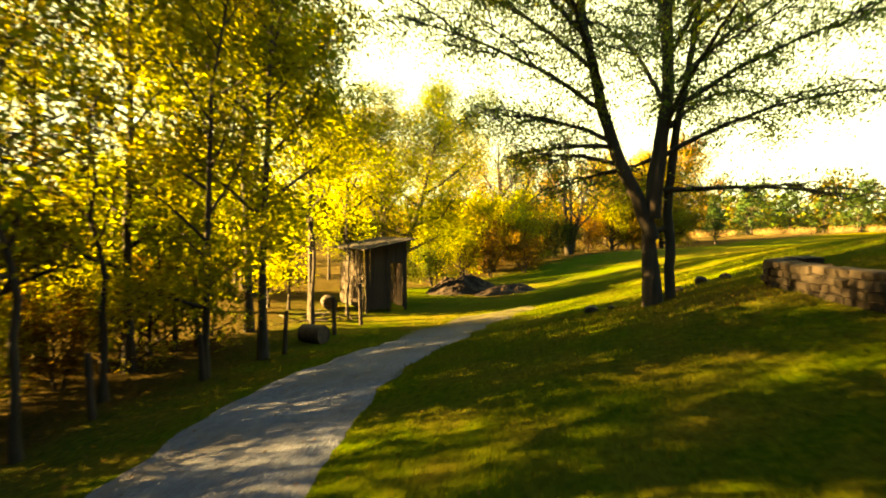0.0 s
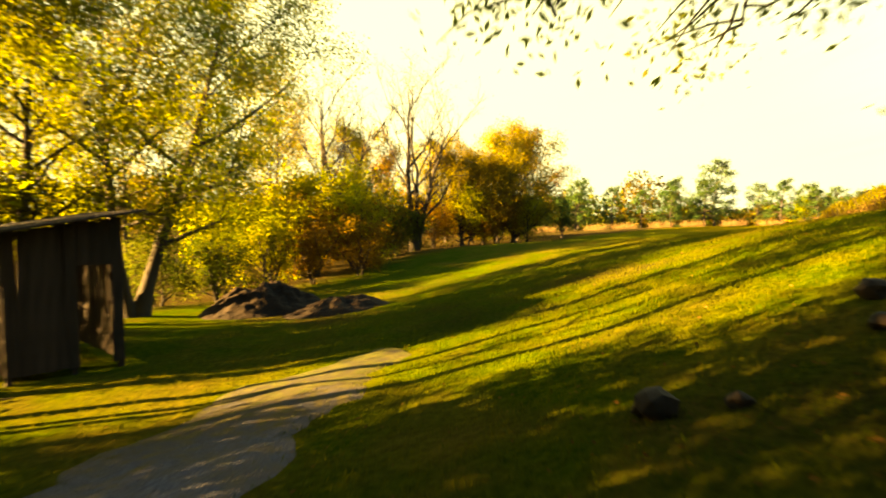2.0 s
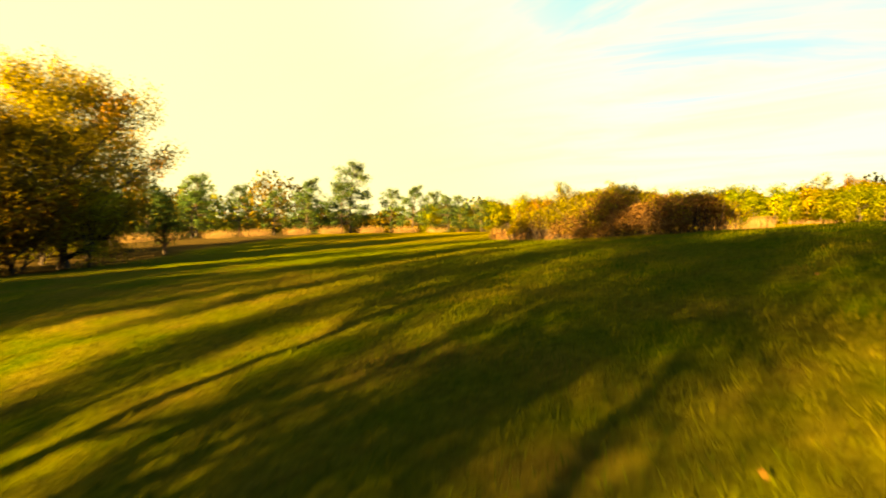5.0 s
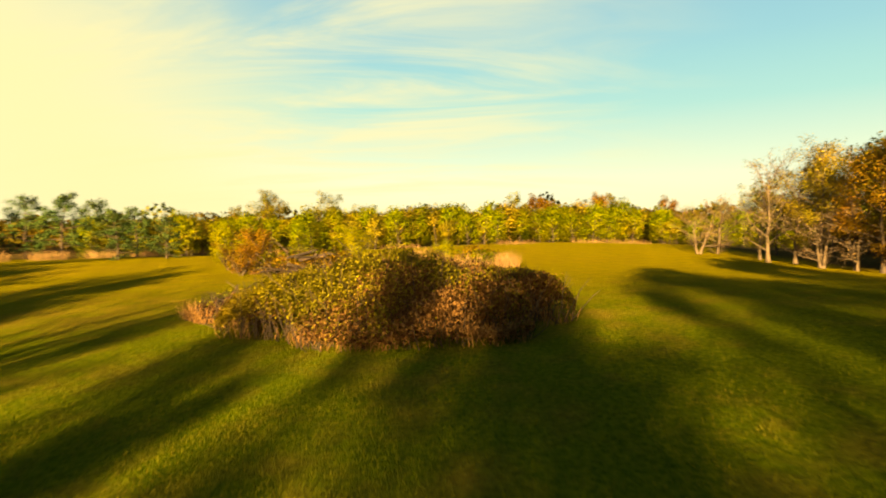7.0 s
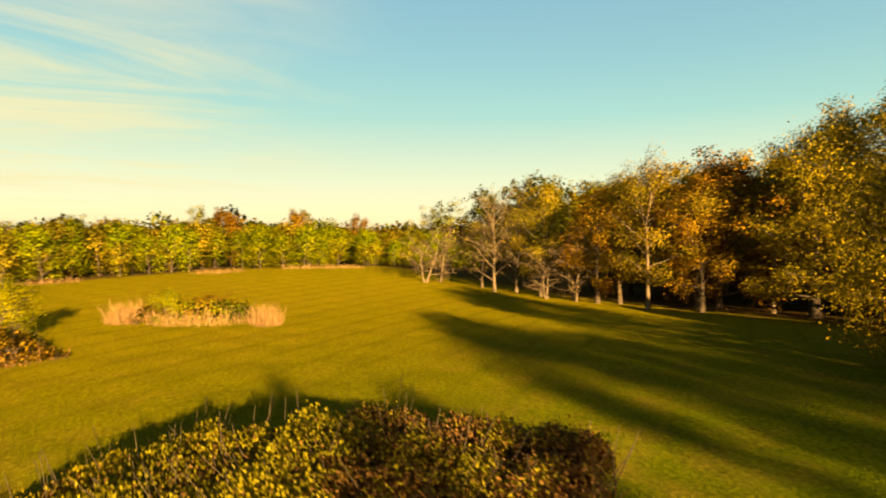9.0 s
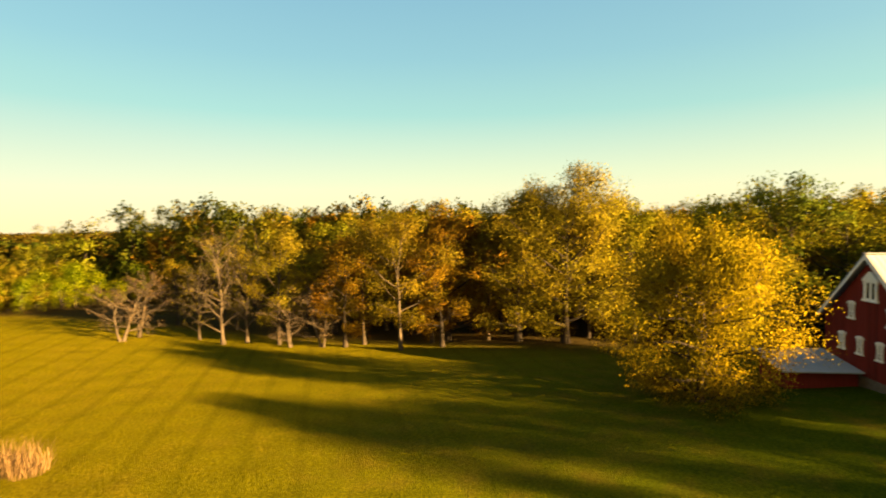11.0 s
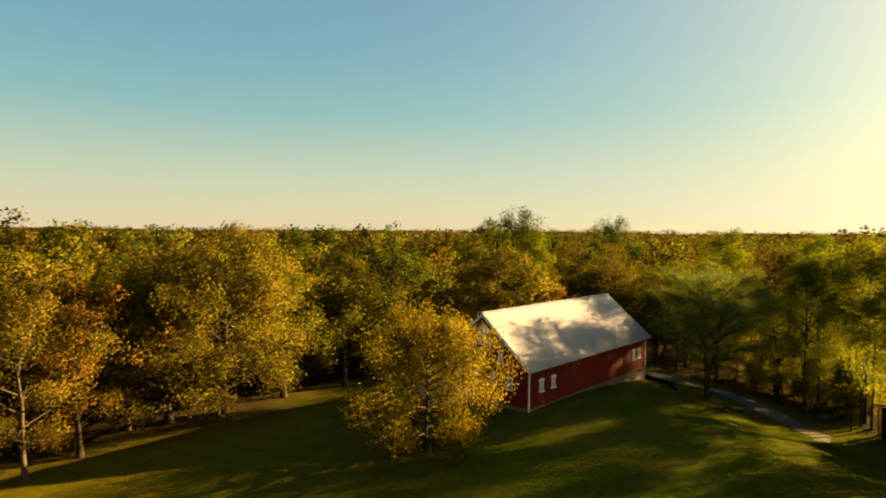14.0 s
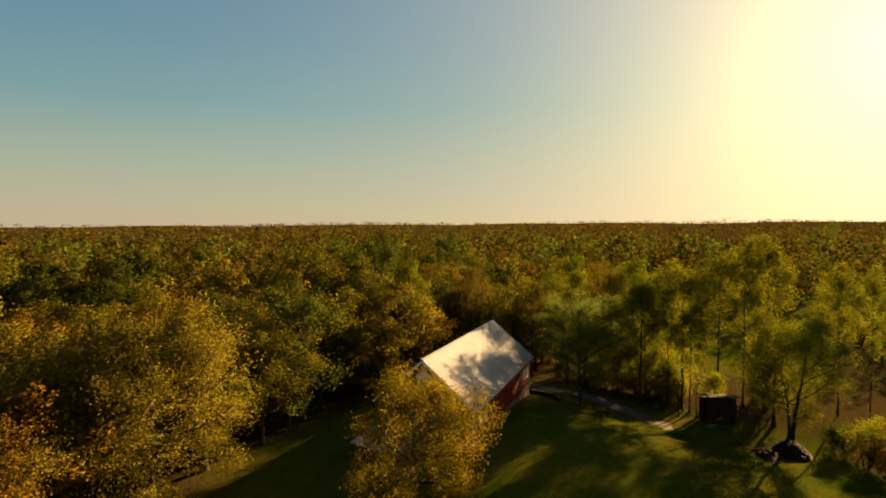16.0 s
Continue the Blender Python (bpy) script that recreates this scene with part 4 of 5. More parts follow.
# woods behind the barn and round about
SOUTH = []
for k in range(520):
    for attempt in range(30):
        x, y = rnd.uniform(-60, 112), rnd.uniform(-80, 0)
        if woods(x, y) > 0.6 and not (36 < x < 50 and y > -9) and not (x > 64 and y > -14) and all(math.hypot(x - u, y - v) > 3.3 for u, v in SOUTH):
            SOUTH.append((x, y))
            break
SOUTH.sort(key=lambda p: math.hypot(p[0] - 30, p[1] - 20))
for x, y in SOUTH[:95]:
    plant(rnd.choice(("far_gold", "far_gold", "far_rust", "far_rust", "far_green", "far_lime", "far_gold")), x, y, rnd.uniform(0.85, 1.25), rnd.uniform(0, 360), group="trees of the southern wood", tall=0.75)
for x, y, s in ((-2.4, -20.6, 1.3), (-32, -30, 1.3), (14, -24, 1.0), (24, -20, 0.85), (38, -16, 0.85), (-16, -14, 1.1), (-8, -34, 1.2), (5, -12, 0.95), (31, -11, 0.8)):
    plant(rnd.choice(("far_green", "far_lime", "far_green")), x, y, s, rnd.uniform(0, 360), "tall green tree rising above the wood", group="trees of the southern wood")
joined("southern_wood", ("far_gold", "far_lime", "far_green", "far_rust"), SOUTH[95:], "autumn woodland of golden and green crowns behind the barn", 0.72, 1.12, 0.16, 2.2)


# the twin-trunked tree beside the track
def twin_tree(x, y):
    rng = np.random.default_rng(77)
    def limb(points, r0, r1, level):
        P = along([tuple(p) for p in points], 0.08, 3)[::3] if len(points) > 2 else np.array(points, float)
        s = np.linspace(0, 1, len(P))
        return (P + np.cumsum(rng.normal(0, 0.012, P.shape), axis=0), r0 * (1 - s) + r1 * s, level)
    limbs = [limb(((0, 0, -0.4), (-0.02, 0, 0.5), (-0.05, 0, 1.4), (-0.06, 0, 2.2), (0.0, 0, 2.9), (0.1, 0, 3.5)), 0.25, 0.03, 0),
             limb(((-0.04, 0, 1.3), (-0.18, 0, 1.8), (-0.50, 0.0, 2.4), (-0.85, 0.05, 3.1), (-1.2, 0.1, 4.3), (-1.55, 0.2, 6.2), (-1.7, 0.2, 8.2), (-1.6, 0.4, 10.2)), 0.16, 0.03, 0),
             limb(((-0.04, 0, 1.8), (0.06, 0.0, 2.8), (0.25, -0.1, 4.5), (0.2, -0.1, 6.5), (0.35, 0.1, 9.0), (0.3, 0, 11.0)), 0.17, 0.03, 0),
             limb(((0.44, 0.12, -0.4), (0.42, 0.12, 1.0), (0.34, 0.1, 2.4), (0.55, 0.1, 3.6), (0.9, 0.2, 5.2), (1.4, 0.3, 7.5), (1.7, 0.4, 9.4)), 0.12, 0.03, 0),
             limb(((-0.2, 0, 1.75), (0.12, 0.05, 1.45), (0.38, 0.1, 1.75)), 0.07, 0.06, 1)]
    # side limbs: height on the stem, azimuth, length, rise
    sides = [(2.45, -10, 3.7, 0.15), (3.0, 165, 2.2, 0.5), (2.9, 120, 2.4, -0.1), (3.2, 95, 2.6, -0.2), (3.4, 150, 2.6, 0.2)]
    for k in range(34):
        f = (k + 0.5) / 34
        ln = (4.7 - 2.3 * f ** 1.3) * rng.uniform(0.8, 1.1)
        sides.append((3.1 + 6.6 * f, (k * 137.5 + rng.uniform(-20, 20)) % 360, ln, ln * (0.55 + 0.42 * f) * rng.uniform(0.7, 1.25)))
    for z, az, ln, rise in sides:
        a = radians(az)
        cx, cy = (-0.75 - 0.1 * z if 100 < az < 240 else 0.3 + 0.12 * (z - 3) if az < 60 or az > 300 else 0.2) * min(1, z / 5), 0.05
        def arm(f, turn=0.0, base=(cx, cy, z), reach=ln, up=rise):
            e = (math.cos(a + turn), math.sin(a + turn))
            return (base[0] + e[0] * reach * f, base[1] + e[1] * reach * f, base[2] + up * f ** 0.8 - 0.3 * f ** 3)
        limbs.append(limb([arm(f) for f in (0, 0.3, 0.65, 1.0)], 0.06, 0.012, 1))
        for f, turn in ((0.35, 0.75), (0.5, -0.8), (0.68, 0.6), (0.8, -0.5)):
            b = arm(f)
            sub = ln * 0.5 * (1.15 - 0.5 * f)
            limbs.append(limb([arm(g, turn + rng.uniform(-0.2, 0.2), b, sub, 0.35 * rise * rng.uniform(0.2, 1.3)) for g in (0, 0.4, 1.0)], 0.026, 0.008, 1))
    tips = []
    for pts, rad, level in list(limbs[1:]):
        for k in range(len(pts)):
            if pts[k, 2] < 1.9 or (level == 0 and pts[k, 2] < 4.2) or (level == 1 and k < 3):
                continue
            for q in range(2):
                d = rng.normal(0, 1, 3); d[2] = abs(d[2]) * 0.5 - 0.25; d /= np.linalg.norm(d)
                s = np.linspace(0, 1, 4)
                ln = rng.uniform(0.35, 0.95)
                p = pts[k] + d * ln * s[:, None] + np.array([0, 0, -0.3]) * (s ** 2)[:, None] * ln + np.cumsum(rng.normal(0, 0.04, (4, 3)), axis=0)
                limbs.append((p, 0.013 * (1 - s) + 0.004, 2))
                tips += [p[1], p[2], p[3], (p[2] + p[3]) / 2, p[3] - [0, 0, 0.12]]
    tips = np.array(tips)
    tips = tips[(tips[:, 2] > 3.3) | (rng.random(len(tips)) < 0.6)]
    V, F = tubes(limbs, (12, 8, 5, 4))
    ob = empty("tree", pose(x, y, float(land(x, y))), "twin-trunked dark tree with drooping green leaves beside the track", "tree")
    part("trunk", mesh_of("trunk", V, F, BARK, True), ob)
    c = tips[rng.integers(0, len(tips), 120000)] + rng.normal(0, 0.15, (120000, 3)) * [1, 1, 1.25]
    lv, lf = leaf_quads(rng, c, 0.08, 0.42)
    part("crown", mesh_of("crown", lv, lf, BLUEGREEN), ob)


twin_tree(4.55, 12.0)


# ---- red barn ----
def prism(bm, prof, y0, y1):
    """A flat profile of (x, z) corners, carried from y0 to y1."""
    a = [bm.verts.new((x, y0, z)) for x, z in prof]
    b = [bm.verts.new((x, y1, z)) for x, z in prof]
    k = len(prof)
    bm.faces.new(a); bm.faces.new(b[::-1])
    for i in range(k):
        bm.faces.new((a[(i + 1) % k], a[i], b[i], b[(i + 1) % k]))


def window_unit(parent, x, y, z, w, h, facing, gabled=False):
    """White barn window: waisted jambs, shaped head, sill, louvred upper half and a dark pane below; facing: degrees of the wall's outside."""
    win = part("window", None, parent)
    win.matrix_basis = pose(x, y, z, 0, 0, facing)
    for s in (1, -1):
        bm = bmesh.new()
        wide = (0.10, 0.075, 0.045, 0.04, 0.06, 0.085)
        level = (0.5, 0.36, 0.15, -0.1, -0.35, -0.5)
        prism(bm, [(s * w / 2, h / 2), *((s * (w / 2 + a), h * f) for a, f in zip(wide, level)), (s * w / 2, -h / 2)], -0.02, 0.07)
        bmesh.ops.recalc_face_normals(bm, faces=bm.faces)
        bm_part("jamb", bm, WHITE, win)
    bm = bmesh.new()
    a, q, rise = w / 2 + 0.15, h / 2, 0.48 if gabled else 0.15
    prism(bm, [(-a, q), (a, q), (a, q + 0.05), (a - 0.05, q + 0.10), (0.10, q + rise), (-0.10, q + rise), (-a + 0.05, q + 0.10), (-a, q + 0.05)], -0.02, 0.09)
    bmesh.ops.recalc_face_normals(bm, faces=bm.faces)
    bm_part("head", bm, WHITE, win)
    bm = bmesh.new()
    box(bm, -w / 2 - 0.14, w / 2 + 0.14, -0.02, 0.12, -h / 2 - 0.08, -h / 2, 0.01)
    bm_part("sill", bm, WHITE, win)
    if gabled:
        for c in (-1, 1):
            bm = bmesh.new(); box(bm, c * w * 0.22 - 0.13, c * w * 0.22 + 0.13, -0.03, 0.012, -h * 0.42, h * 0.42)
            bm_part("pane", bm, GLASS, win)
        bm = bmesh.new()
        for x0, x1 in ((-w / 2, -w * 0.22 - 0.13), (-w * 0.22 + 0.13, w * 0.22 - 0.13), (w * 0.22 + 0.13, w / 2)):
            box(bm, x0, x1, -0.02, 0.05, -h * 0.42, h * 0.42)
        box(bm, -w / 2, w / 2, -0.02, 0.05, -h / 2, -h * 0.42)
        box(bm, -w / 2, w / 2, -0.02, 0.05, h * 0.42, h / 2)
        bm_part("frame", bm, WHITE, win)
        return
    bm = bmesh.new()
    for k in range(7):
        f = k / 7
        box(bm, -w / 2, w / 2, -0.02, 0.035 if k % 2 else 0.025, -h * 0.05 + f * h * 0.55, -h * 0.05 + (f + 1 / 7) * h * 0.55)
    bm_part("louvre", bm, LOUVRE, win)
    bm = bmesh.new(); box(bm, -w / 2, w / 2, -0.03, 0.012, -h / 2, -h * 0.05)
    bm_part("pane", bm, GLASS, win)
    bm = bmesh.new()
    box(bm, -0.018, 0.018, -0.02, 0.04, -h / 2, -h * 0.05)
    box(bm, -w / 2, w / 2, -0.02, 0.05, -h * 0.09, -h * 0.04)
    box(bm, -w / 2, w / 2, -0.02, 0.04, -h * 0.30, -h * 0.27)
    bm_part("sash", bm, WHITE, win)


def make_barn():
    L, W, EAVE, RIDGE = 8.95, 4.02, 5.92, 9.25
    turn = math.degrees(math.atan2(0.232, 0.973))
    barn = empty("barn", pose(16.2, 5.36, 0, 0, 0, turn), "long red board barn with a pale metal gable roof", "barn")
    def side(name, x0, x1, y0, y1, z0, z1):
        bm = bmesh.new(); box(bm, x0, x1, y0, y1, z0, z1); return bm_part(name, bm, RED, barn)
    # vertical boards over a backing wall, one board after another
    T = 0.16
    side("wall", -L, L, W - T, W - 0.03, 2.9, EAVE)
    side("wall", -L, L, -W + 0.03, -W + T, 2.9, EAVE)
    for e in (1, -1):
        bm = bmesh.new()
        xs = (e * (L - 0.03), e * (L - T))
        prof = [(-W + T, 2.9), (W - T, 2.9), (W - T, EAVE), (0, RIDGE - 0.12), (-W + T, EAVE)]
        v = [[bm.verts.new((x, y, z)) for y, z in prof] for x in xs]
        bm.faces.new(v[0]); bm.faces.new(v[1][::-1])
        for i in range(5):
            j = (i + 1) % 5
            bm.faces.new((v[0][j], v[0][i], v[1][i], v[1][j]))
        bmesh.ops.recalc_face_normals(bm, faces=bm.faces)
        bm_part("gable_wall", bm, RED, barn)
    rng = random.Random(8)
    step = 0.28
    long_board = bmesh.new(); box(long_board, -step / 2 + 0.008, step / 2 - 0.008, -0.03, 0.012, 0, 1, 0.006)
    me = bpy.data.meshes.new("board"); long_board.to_mesh(me); long_board.free(); me.materials.append(RED)
    n = int(2 * L / step)
    for i in range(n):
        for s in (1, -1):
            b = part("board", me, barn)
            b.matrix_basis = pose(-L + (i + 0.5) * 2 * L / n, s * (W + rng.uniform(-0.004, 0.006)), 3.0 + rng.uniform(-0.03, 0.02), 0, 0, 0 if s > 0 else 180) @ Matrix.Diagonal((1, 1, EAVE - 3.03, 1))
    n = int(2 * W / step)
    for i in range(n):
        y = -W + (i + 0.5) * 2 * W / n
        top = EAVE + (RIDGE - EAVE - 0.1) * (1 - (abs(y) + step / 2) / W)
        for s in (1, -1):
            b = part("board", me, barn)
            b.matrix_basis = pose(s * (L + rng.uniform(-0.004, 0.006)), y, 3.0 + rng.uniform(-0.03, 0.02), 0, 0, -90 * s) @ Matrix.Diagonal((1, 1, top - 3.02, 1))
    # stone base
    for x0, x1, y0, y1 in ((-L - 0.04, L + 0.04, W - 0.4, W + 0.05), (-L - 0.04, L + 0.04, -W - 0.05, -W + 0.4), (L - 0.4, L + 0.05, -W + 0.4, W - 0.4), (-L - 0.05, -L + 0.4, -W + 0.4, W - 0.4)):
        bm = bmesh.new(); box(bm, x0, x1, y0, y1, 0.2, 3.02)
        bm_part("foundation", bm, PALESTONE, barn, "rough field-stone base")
    # roof: two corrugated slopes with thickness
    HW, HL, ZE, ZR = 4.42, 9.32, 5.72, 9.32
    for s in (1, -1):
        nx, ny = 260, 2
        xs = np.linspace(-HL, HL, nx)
        V = []
        for layer in (0, -0.05):
            for j in range(ny):
                f = j / (ny - 1)
                z = ZR + (ZE - ZR) * f + layer + (0.022 * (np.arange(nx) % 4 < 1) if layer == 0 else 0)
                V.append(np.column_stack([xs, np.full(nx, s * (0.0 + HW * f)), np.full(nx, 0.0) + z]))
        V = np.concatenate(V)
        i = np.arange(nx - 1)
        F = [np.stack([i, i + 1, nx + i + 1, nx + i], 1), np.stack([2 * nx + i, 3 * nx + i, 3 * nx + i + 1, 2 * nx + i + 1], 1),
             np.stack([nx + i, nx + i + 1, 3 * nx + i + 1, 3 * nx + i], 1),
             np.array([[0, nx, 3 * nx, 2 * nx], [nx - 1, 3 * nx - 1, 4 * nx - 1, 2 * nx - 1]])]
        part("roof", mesh_of("roof", V, np.concatenate(F), ROOFING), barn, "pale galvanised corrugated roof slope")
    bm = bmesh.new(); box(bm, -HL, HL, -0.14, 0.14, ZR - 0.01, ZR + 0.045, 0.02)
    bm_part("ridge_cap", bm, ROOFING, barn)
    # white barge boards, fascia, corner boards and downpipes
    slope = math.degrees(math.atan2(ZR - ZE, HW)); sl = math.hypot(HW, ZR - ZE)
    for e in (1, -1):
        for s in (1, -1):
            bm = bmesh.new(); box(bm, -0.03, 0.03, 0, sl, -0.2, -0.055, 0.006)
            bm_part("barge_board", bm, WHITE, barn).matrix_basis = pose(e * (HL - 0.04), 0, ZR, 0, 0, 0 if s > 0 else 180) @ pose(0, 0, 0, -slope, 0, 0)
            bm = bmesh.new(); box(bm, -0.045, 0.045, -0.045, 0.045, 2.75, EAVE - 0.05, 0.01)
            bm_part("corner_board", bm, WHITE if s > 0 else RED, barn).matrix_basis = pose(e * L, s * W, 0)
    for s in (1, -1):
        bm = bmesh.new(); box(bm, -HL + 0.05, HL - 0.05, s * HW - 0.05, s * HW + 0.07, ZE - 0.12, ZE - 0.06, 0.015)
        bm_part("gutter", bm, RED, barn)
    for y in (-2.4, -0.8, 0.8, 2.4):
        window_unit(barn, L + 0.02, y, 4.5, 0.32, 0.74, -90)
        window_unit(barn, -L - 0.02, y, 4.5, 0.32, 0.74, 90)
    for y in (-1.55, 1.55):
        window_unit(barn, L + 0.02, y, 6.25, 0.32, 0.74, -90)
        window_unit(barn, -L - 0.02, y, 6.25, 0.32, 0.74, 90)
    window_unit(barn, L + 0.02, 0.0, 7.45, 0.95, 0.95, -90, True)
    for x in (7.55, 6.05, -6.6, -7.6):
        window_unit(barn, x, W + 0.02, 4.45, 0.32, 0.74, 0)
    # lean-to at the eastern end
    ann = empty("lean_to", pose(16.2, 5.36, 0, 0, 0, turn), "low red lean-to with a pale blue-grey metal roof beside the barn", "shed")
    bm = bmesh.new(); box(bm, 9.1, 12.6, -3.9, -0.7, 1.3, 3.2); bm_part("wall", bm, RED, ann)
    bm = bmesh.new(); box(bm, 9.05, 13.0, -0.12, 3.9, -0.03, 0.05, 0.01)
    bm_part("roof", bm, ROOFING, ann).matrix_basis = pose(0, -4.1, 3.62, -6, 0, 0)
    # retaining wall of the bank beside the western end
    wall = empty("bank_wall", pose(0, 0, 0), "low dark field-stone retaining wall of the barn bank", "wall")
    rng = random.Random(4)
    C = along([(5.75, 5.0), (5.7, 7.0), (5.65, 8.4), (5.9, 9.9), (6.6, 10.6), (7.4, 10.9)], 0.02)
    d = np.concatenate([[0], np.cumsum(np.linalg.norm(np.diff(C, axis=0), axis=1))])
    shapes = []
    for k in range(6):
        bm = bmesh.new(); bmesh.ops.create_cube(bm, size=1)
        bmesh.ops.bevel(bm, geom=bm.edges[:], offset=0.14, segments=1, affect="EDGES")
        for v in bm.verts:
            v.co += Vector((rng.uniform(-0.06, 0.06), rng.uniform(-0.06, 0.06), rng.uniform(-0.06, 0.06)))
        me2 = bpy.data.meshes.new("stone"); bm.to_mesh(me2); bm.free(); me2.materials.append(STONE); shapes.append(me2)
    for row in range(9):
        t = rng.uniform(0, 0.2)
        while t < d[-1] - 0.2:
            w = rng.uniform(0.14, 0.32)
            q = np.array([np.interp(t + w / 2, d, C[:, c]) for c in range(2)])
            q2 = np.array([np.interp(t + w / 2 + 0.1, d, C[:, c]) for c in range(2)])
            a = math.degrees(math.atan2(q2[1] - q[1], q2[0] - q[0]))
            b = part("stone", rng.choice(shapes), wall)
            b.matrix_basis = pose(q[0], q[1], 1.02 + row * 0.125, rng.uniform(-4, 4), rng.uniform(-4, 4), a) @ Matrix.Diagonal((w + 0.03, rng.uniform(0.32, 0.46), 0.145, 1))
            t += w


make_barn()


# ---- weathered shed ----
def make_shed():
    shed = empty("shed", pose(-3.05, 21.9, -0.6, 0, 0, 30), "small weathered board shed with an open doorway and sloping roof", "shed")
    rng = random.Random(12)
    w, dpt, zl, zr = 1.8, 2.9, 2.45, 2.76
    def board(x, y, z, h, wide, along_y=False):
        bm = bmesh.new(); box(bm, -wide / 2, wide / 2, -0.014, 0.014, 0, h, 0.004)
        b = bm_part("board", bm, GREYWOOD, shed)
        b.matrix_basis = pose(x, y, z, rng.uniform(-0.6, 0.6), rng.uniform(-0.7, 0.7), 90 if along_y else 0)
    def top(x):
        return zl + (zr - zl) * x / w
    x = 0.09
    while x < w:
        wide = rng.uniform(0.18, 0.19)
        if x < 1.0 or x > 1.66:
            board(x, 0, rng.uniform(0, 0.05), top(x) - 0.05, wide)
        else:
            board(x, 0, 1.85, top(x) - 1.9, wide)
        x += 0.178
    y = 0.1
    while y < dpt:
        if rng.random() > 0.12:
            board(0, y, rng.uniform(0, 0.08), zl - rng.uniform(0.06, 0.12), 0.16, True)
        if rng.random() > 0.1:
            board(w, y, rng.uniform(0, 0.05), zr - 0.1, 0.165, True)
        y += rng.uniform(0.185, 0.215)
    x = 0.09
    while x < w:
        if not 0.7 < x < 1.5:
            board(x, dpt, 0, top(x) - 0.08, 0.165)
        x += 0.185
    for px, py in ((0.05, 0.06), (w - 0.05, 0.06), (0.05, dpt - 0.06), (w - 0.05, dpt - 0.06), (1.0, 0.06)):
        bm = bmesh.new(); box(bm, px - 0.05, px + 0.05, py - 0.05, py + 0.05, -0.3, top(px) - 0.06, 0.01)
        bm_part("post", bm, GREYWOOD, shed)
    slope = math.degrees(math.atan2(zr - zl, w))
    for k in range(7):
        bm = bmesh.new(); box(bm, -0.3, w + 0.3, -0.31, 0.31, -0.015, 0.03, 0.006)
        bm_part("roof_board", bm, TARRED, shed).matrix_basis = pose(0, -0.2 + k * 0.55, zl + 0.02 + 0.012 * (k % 2), rng.uniform(-1, 1), -slope, rng.uniform(-1, 1))


make_shed()


def fence_post(x, y, h, lean):
    rng = random.Random(int(x * 100))
    bm = bmesh.new()
    bmesh.ops.create_cone(bm, cap_ends=True, segments=9, radius1=0.075, radius2=0.062, depth=h + 0.3, matrix=Matrix.Translation((0, 0, (h - 0.3) / 2)))
    for v in bm.verts:
        v.co.x += rng.uniform(-0.008, 0.008); v.co.y += rng.uniform(-0.008, 0.008); v.co.z += rng.uniform(-0.02, 0.02)
    ob = bm_part("fence_post", bm, GREYWOOD)
    ob.matrix_basis = pose(x, y, float(land(x, y)), lean, -lean * 0.7, 0)
    tagged(ob, "weathered round wooden fence post beside the track", "post", "posts along the track")


for x, y, h, lean in ((-6.5, 10.2, 1.25, 2), (-4.5, 15.7, 1.2, -3), (-3.6, 18.3, 1.25, 1), (-2.95, 19.9, 1.5, 2), (-5.6, 12.9, 1.1, 3), (-7.2, 7.0, 1.2, -2)):
    fence_post(x, y, h, lean)


def mound(name, x, y, rx, ry, h, mat, label, seed, turn=0):
    """An uneven heap of soil."""
    n = 64
    X, Y = np.meshgrid(np.linspace(-1.15, 1.15, n), np.linspace(-1.15, 1.15, n), indexing="ij")
    R = np.hypot(X, Y)
    Z = h * np.clip(1 - R ** 2, 0, 1) ** 0.85
    for i in range(n):
        for j in range(n):
            Z[i, j] *= 1 + 0.4 * noise.noise((X[i, j] * 1.8 + seed, Y[i, j] * 1.8, 0.3)) + 0.30 * noise.noise((X[i, j] * 5 + seed, Y[i, j] * 5, 1.3)) + 0.22 * noise.noise((X[i, j] * 14 + seed, Y[i, j] * 14, 2.3))
    a = radians(turn)
    WX, WY = x + (X * math.cos(a) * rx - Y * math.sin(a) * ry), y + (X * math.sin(a) * rx + Y * math.cos(a) * ry)
    V = np.stack([WX, WY, land(WX, WY) - 0.06 + Z], -1).reshape(-1, 3)
    i, j = np.meshgrid(np.arange(n - 1), np.arange(n - 1), indexing="ij")
    F = np.stack([i * n + j, (i + 1) * n + j, (i + 1) * n + j + 1, i * n + j + 1], -1).reshape(-1, 4)
    tagged(part(name, mesh_of(name, V, F, mat, True)), label, "soil heap")


mound("soil_mound", 1.1, 30.3, 2.2, 1.6, 0.85, SOIL, "dark mound of soil and brush on the grass", 3, 20)
mound("soil_mound", 3.2, 28.6, 1.8, 1.3, 0.4, SOIL, "low mound of reddish bare soil", 9, 10)


